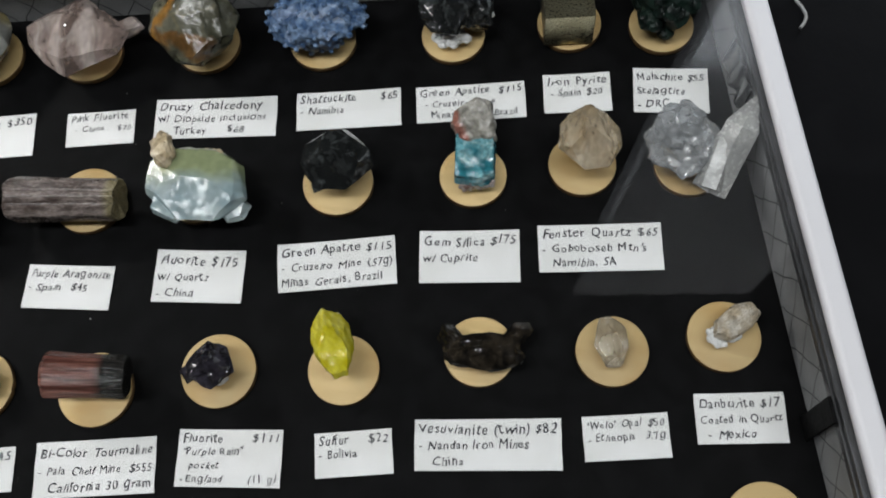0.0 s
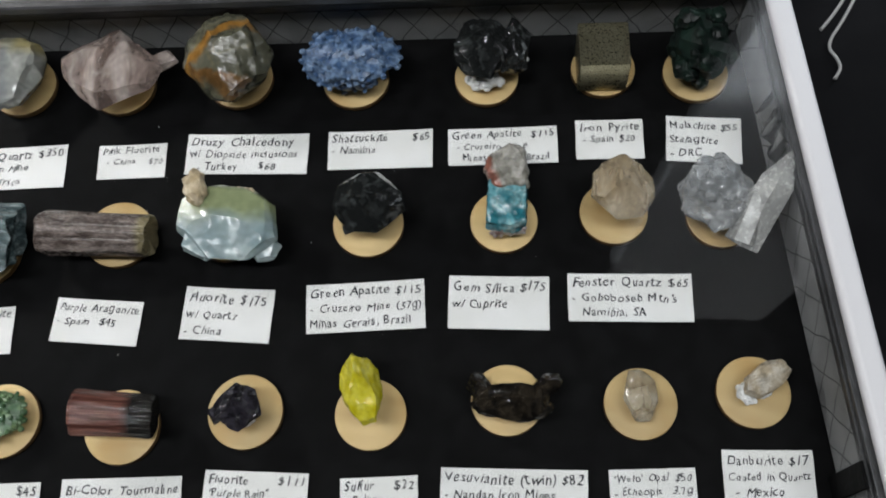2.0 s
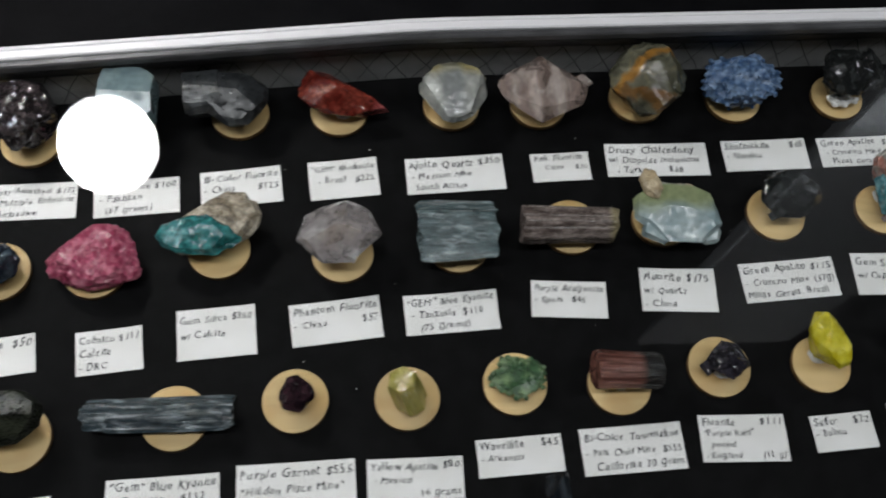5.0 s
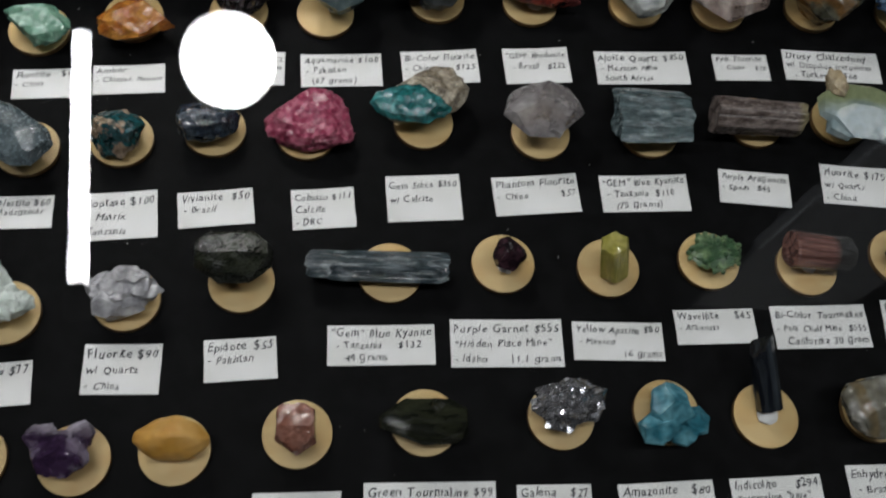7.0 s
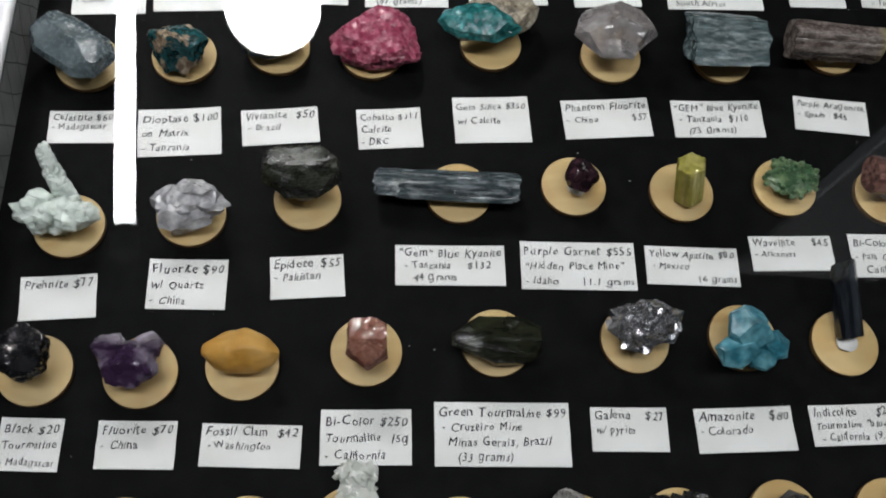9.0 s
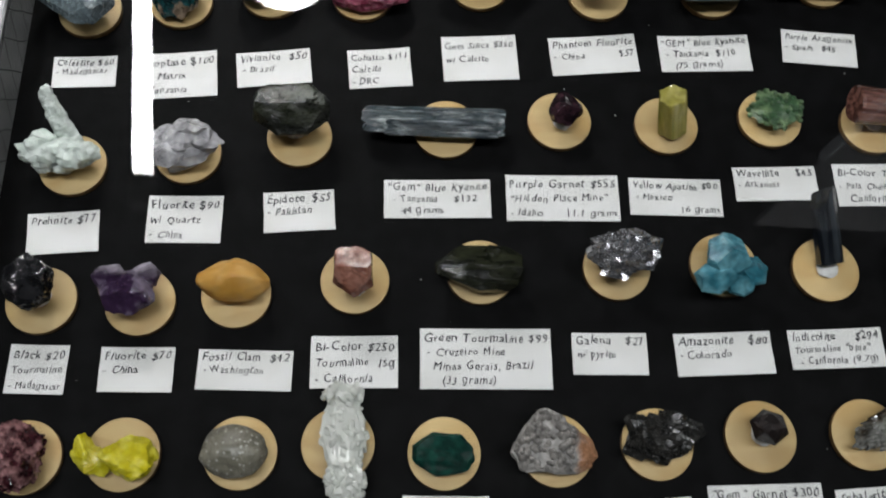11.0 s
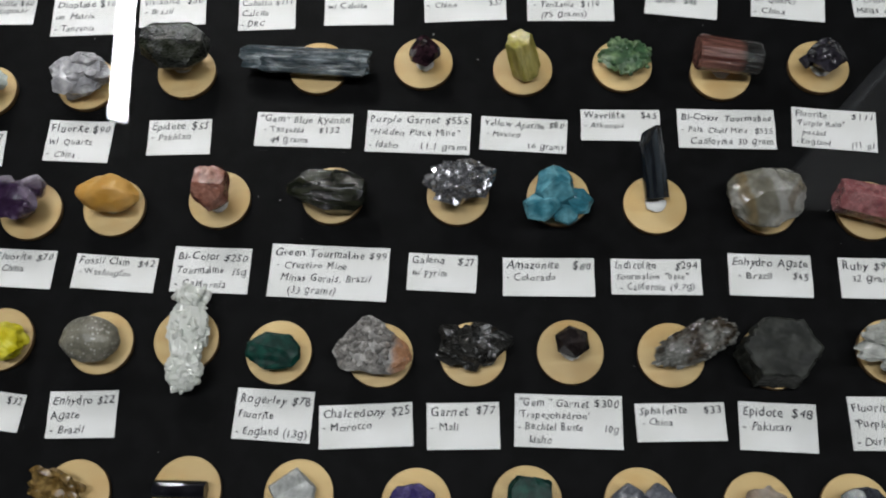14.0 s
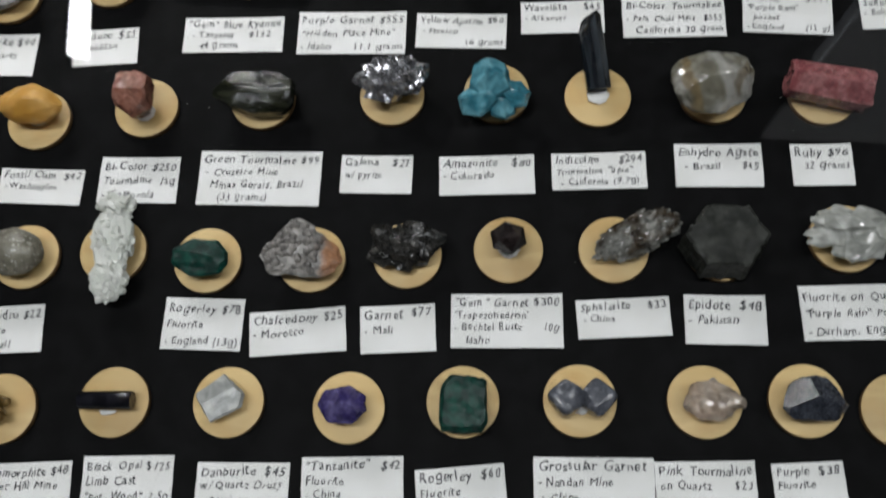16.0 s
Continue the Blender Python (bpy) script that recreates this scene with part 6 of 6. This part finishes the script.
label_card(-0.1591, 0.3257, 0.0385, 0.0264, 3.0, ['Gem Silica $350', 'w/ Calcite'])
label_card(-0.1002, 0.3285, 0.0453, 0.0225, 4.6, ['Phantom Fluorite', '- China|$57'])
label_card(-0.0419, 0.3302, 0.0476, 0.0215, 2.0, ['"GEM" Blue Kyanite', ' - Tanzania  $110', '    (75 grams)'])
label_card(0.0191, 0.3343, 0.0392, 0.0201, -4.4, ['Purple Aragonite', '- Spain  $45'])
label_card(0.0772, 0.3366, 0.0397, 0.0241, -3.8, ['Fluorite $175', 'w/ Quartz', '- China'])
label_card(0.1378, 0.3393, 0.0518, 0.0222, 2.4, ['Green Apatite|$115', '- Cruzeiro Mine (57g)', 'Minas Gerais, Brazil'])
label_card(0.1956, 0.3401, 0.0434, 0.0240, -2.0, ['Gem Silica|$175', 'w/ Cuprite'])
label_card(0.2519, 0.3414, 0.0530, 0.0216, -1.3, ['Fenster Quartz|$65', "- Goboboseb Mtn's", '   Namibia, SA'])
label_card(-0.3565, 0.2271, 0.0329, 0.0206, 4.3, ['Prehnite|$77'])
label_card(-0.3010, 0.2343, 0.0351, 0.0241, 0.1, ['Fluorite|$90', 'w/ Quartz', '- China'])
label_card(-0.2474, 0.2389, 0.0336, 0.0207, 3.9, ['Epidote|$55', '- Pakistan'])
label_card(-0.1816, 0.2458, 0.0513, 0.0201, 0.7, ['"Gem" Blue Kyanite', '  - Tanzania    $132', '     44 grams'])
label_card(-0.1209, 0.2467, 0.0550, 0.0242, 0.1, ['Purple Garnet|$555', '"Hidden Place Mine"', '- Idaho|11.1 grams'])
label_card(-0.0656, 0.2476, 0.0453, 0.0197, -1.0, ['Yellow Apatite|$80', ' - Mexico', '|16 grams'])
label_card(-0.0151, 0.2553, 0.0413, 0.0182, 1.6, ['Wavellite|$45', '- Arkansas'])
label_card(0.0397, 0.2552, 0.0502, 0.0228, 1.2, ['Bi-Color Tourmaline', '- Pala Cheif Mine  $555', '   California|30 gram'])
label_card(0.0951, 0.2571, 0.0431, 0.0232, -2.6, ['Fluorite|$111', '"Purple Rain"', '   pocket', '- England|(11 g)'])
label_card(0.1460, 0.2572, 0.0316, 0.0181, 2.1, ['Sulfur|$22', '- Bolivia'])
label_card(0.2002, 0.2588, 0.0590, 0.0206, -1.7, ['Vesuvianite (twin)|$82', '- Nandan Iron Mines', '    China'])
label_card(0.2555, 0.2598, 0.0343, 0.0179, 1.1, ["'Welo' Opal|$50", '- Etheopia  3.7g'])
label_card(0.3013, 0.2657, 0.0357, 0.0203, -0.9, ['Danburite|$17', 'Coated in Quartz', '  - Mexico'])
label_card(-0.3590, 0.1615, 0.0257, 0.0222, -1.4, ['Black|$20', 'Tourmaline', '- Madagascar'])
label_card(-0.3156, 0.1614, 0.0326, 0.0203, -0.4, ['Fluorite|$70', '- China'])
label_card(-0.2681, 0.1611, 0.0421, 0.0183, -1.4, ['Fossil Clam|$42', ' - Washington'])
label_card(-0.2195, 0.1649, 0.0390, 0.0240, 0.4, ['Bi-Color|$250', 'Tourmaline|15g', '- California'])
label_card(-0.1603, 0.1664, 0.0595, 0.0281, -0.2, ['Green Tourmaline|$99', ' - Cruzeiro Mine', '   Minas Gerais, Brazil', '      (33 grams)'])
label_card(-0.1038, 0.1687, 0.0343, 0.0196, -0.2, ['Galena|$27', 'w/ pyrite'])
label_card(-0.0512, 0.1688, 0.0450, 0.0200, 2.1, ['Amazonite|$80', '- Colorado'])
label_card(0.0015, 0.1713, 0.0441, 0.0185, 2.2, ['Indicolite|$294', 'Tourmaline "blue"', '  - California (9.7g)'])
label_card(0.0570, 0.1746, 0.0403, 0.0218, 0.7, ['Enhydro Agate', '  - Brazil|$45'])
label_card(0.1044, 0.1752, 0.0279, 0.0209, 1.4, ['Ruby|$96', '   32 grams'])
label_card(-0.3154, 0.0894, 0.0316, 0.0182, -4.4, ['Sulfur|$32', '- Bolivia'])
label_card(-0.2706, 0.0894, 0.0329, 0.0225, 3.8, ['Enhydro|$22', 'Agate', '- Brazil'])
label_card(-0.1793, 0.0936, 0.0370, 0.0244, -0.8, ['Rogerley|$78', 'Fluorite', '- England|(13g)'])
label_card(-0.1352, 0.0908, 0.0440, 0.0205, 5.2, ['Chalcedony|$25', '- Morocco'])
label_card(-0.0897, 0.0930, 0.0340, 0.0219, 3.8, ['Garnet|$77', '- Mali'])
label_card(-0.0408, 0.0976, 0.0501, 0.0249, 1.2, ['"Gem" Garnet|$300', "'Trapezohedron'", '- Bechtel Butte|10g', '    Idaho'])
label_card(0.0111, 0.0999, 0.0414, 0.0179, 3.8, ['Sphalerite|$33', ' - China'])
label_card(0.0556, 0.0998, 0.0356, 0.0225, 0.1, ['Epidote|$48', '- Pakistan'])
label_card(0.1126, 0.1043, 0.0481, 0.0251, 2.5, ['Fluorite on Quartz', '"Purple Rain" Pocket', '- Durham, England'])
label_card(-0.2510, 0.0191, 0.0435, 0.0203, 3.6, ['Pyromorphite|$48', 'Bunker Hill Mine', '- Idaho'])
label_card(-0.2044, 0.0228, 0.0402, 0.0214, 2.3, ['Black Opal|$125', 'Limb Cast', '"Pet. Wood"|2.5g'])
label_card(-0.1535, 0.0222, 0.0405, 0.0195, 1.0, ['Danburite|$45', 'w/ Quartz Druzy', ' - Mexico'])
label_card(-0.1059, 0.0260, 0.0440, 0.0194, 2.3, ['"Tanzanite"|$42', 'Fluorite', '- China'])
label_card(-0.0592, 0.0228, 0.0383, 0.0199, 6.2, ['Rogerley|$60', 'Fluorite', '- England|15g'])
label_card(-0.0032, 0.0279, 0.0507, 0.0205, 0.9, ['Grossular Garnet', '- Nandan Mine', ' - China'])
label_card(0.0433, 0.0281, 0.0416, 0.0194, 2.3, ['Pink Tourmaline', 'on Quartz|$23'])
label_card(0.0857, 0.0295, 0.0295, 0.0180, 4.1, ['Purple|$38', 'Fluorite'])


def bare_disc(x, y):
    tagged(new("wooden_disc", DISC), "pale round birch disc lying on black velvet", "wooden disc").matrix_basis = pose(x, y, 0.0004)


bare_disc(0.3049, 0.2245)
bare_disc(0.1246, 0.0606)


def cable(points, name="cable", label="thin white cable lying on the black tablecloth"):
    tagged(new(name, tube(name, points, 0.0008, CABLE_WHITE)), label, "cable")


CABLE_WHITE = plain("white_cable", (0.3, 0.3, 0.29), 0.5)


def bead(x, y):
    ob = tagged(new("bead", BEAD), "tiny clear glass bead on the black tablecloth", "bead", "beads on the tablecloth")
    ob.matrix_basis = pose(x, y, -0.0113)


BEAD = Geo().add(*BALLS[2]).fit((0.0022, 0.0018, 0.0014)).mesh("bead", plain("bead_glass", (0.5, 0.5, 0.5), 0.1))
cable([(0.3717, 0.5042, -0.0108), (0.3639, 0.4911, -0.0108), (0.3550, 0.4815, -0.0108)])
cable([(0.3766, 0.5041, -0.0108), (0.3675, 0.4877, -0.0108), (0.3560, 0.4724, -0.0108), (0.3608, 0.4646, -0.0108), (0.3615, 0.4580, -0.0108), (0.3575, 0.4537, -0.0108)])
bead(0.3492, 0.5158)
bead(0.3511, 0.5121)
bead(0.3549, 0.5143)
bead(0.3565, 0.5091)
bead(0.3522, 0.5077)
bead(0.3598, 0.5157)
bead(0.3602, 0.5105)
bead(0.3546, 0.5041)
bead(0.3492, 0.5034)
bead(0.3612, 0.5055)


def lint():
    """Scattered specks of dust on the velvet."""
    rng = np.random.default_rng(5)
    g = Geo()
    for i in range(55):
        c = np.array((rng.uniform(LEFT + 0.01, 0.31), rng.uniform(-0.02, 0.44), 0.0003))
        g.add(BALLS[1][0] * rng.uniform(0.0001, 0.0003) * np.array((rng.uniform(0.7, 2), 1, 0.6)) + c, BALLS[1][1])
    tagged(new("lint", g.mesh("lint", PAPER)), "specks of pale dust on black velvet", "dust", kind="stuff")


lint()
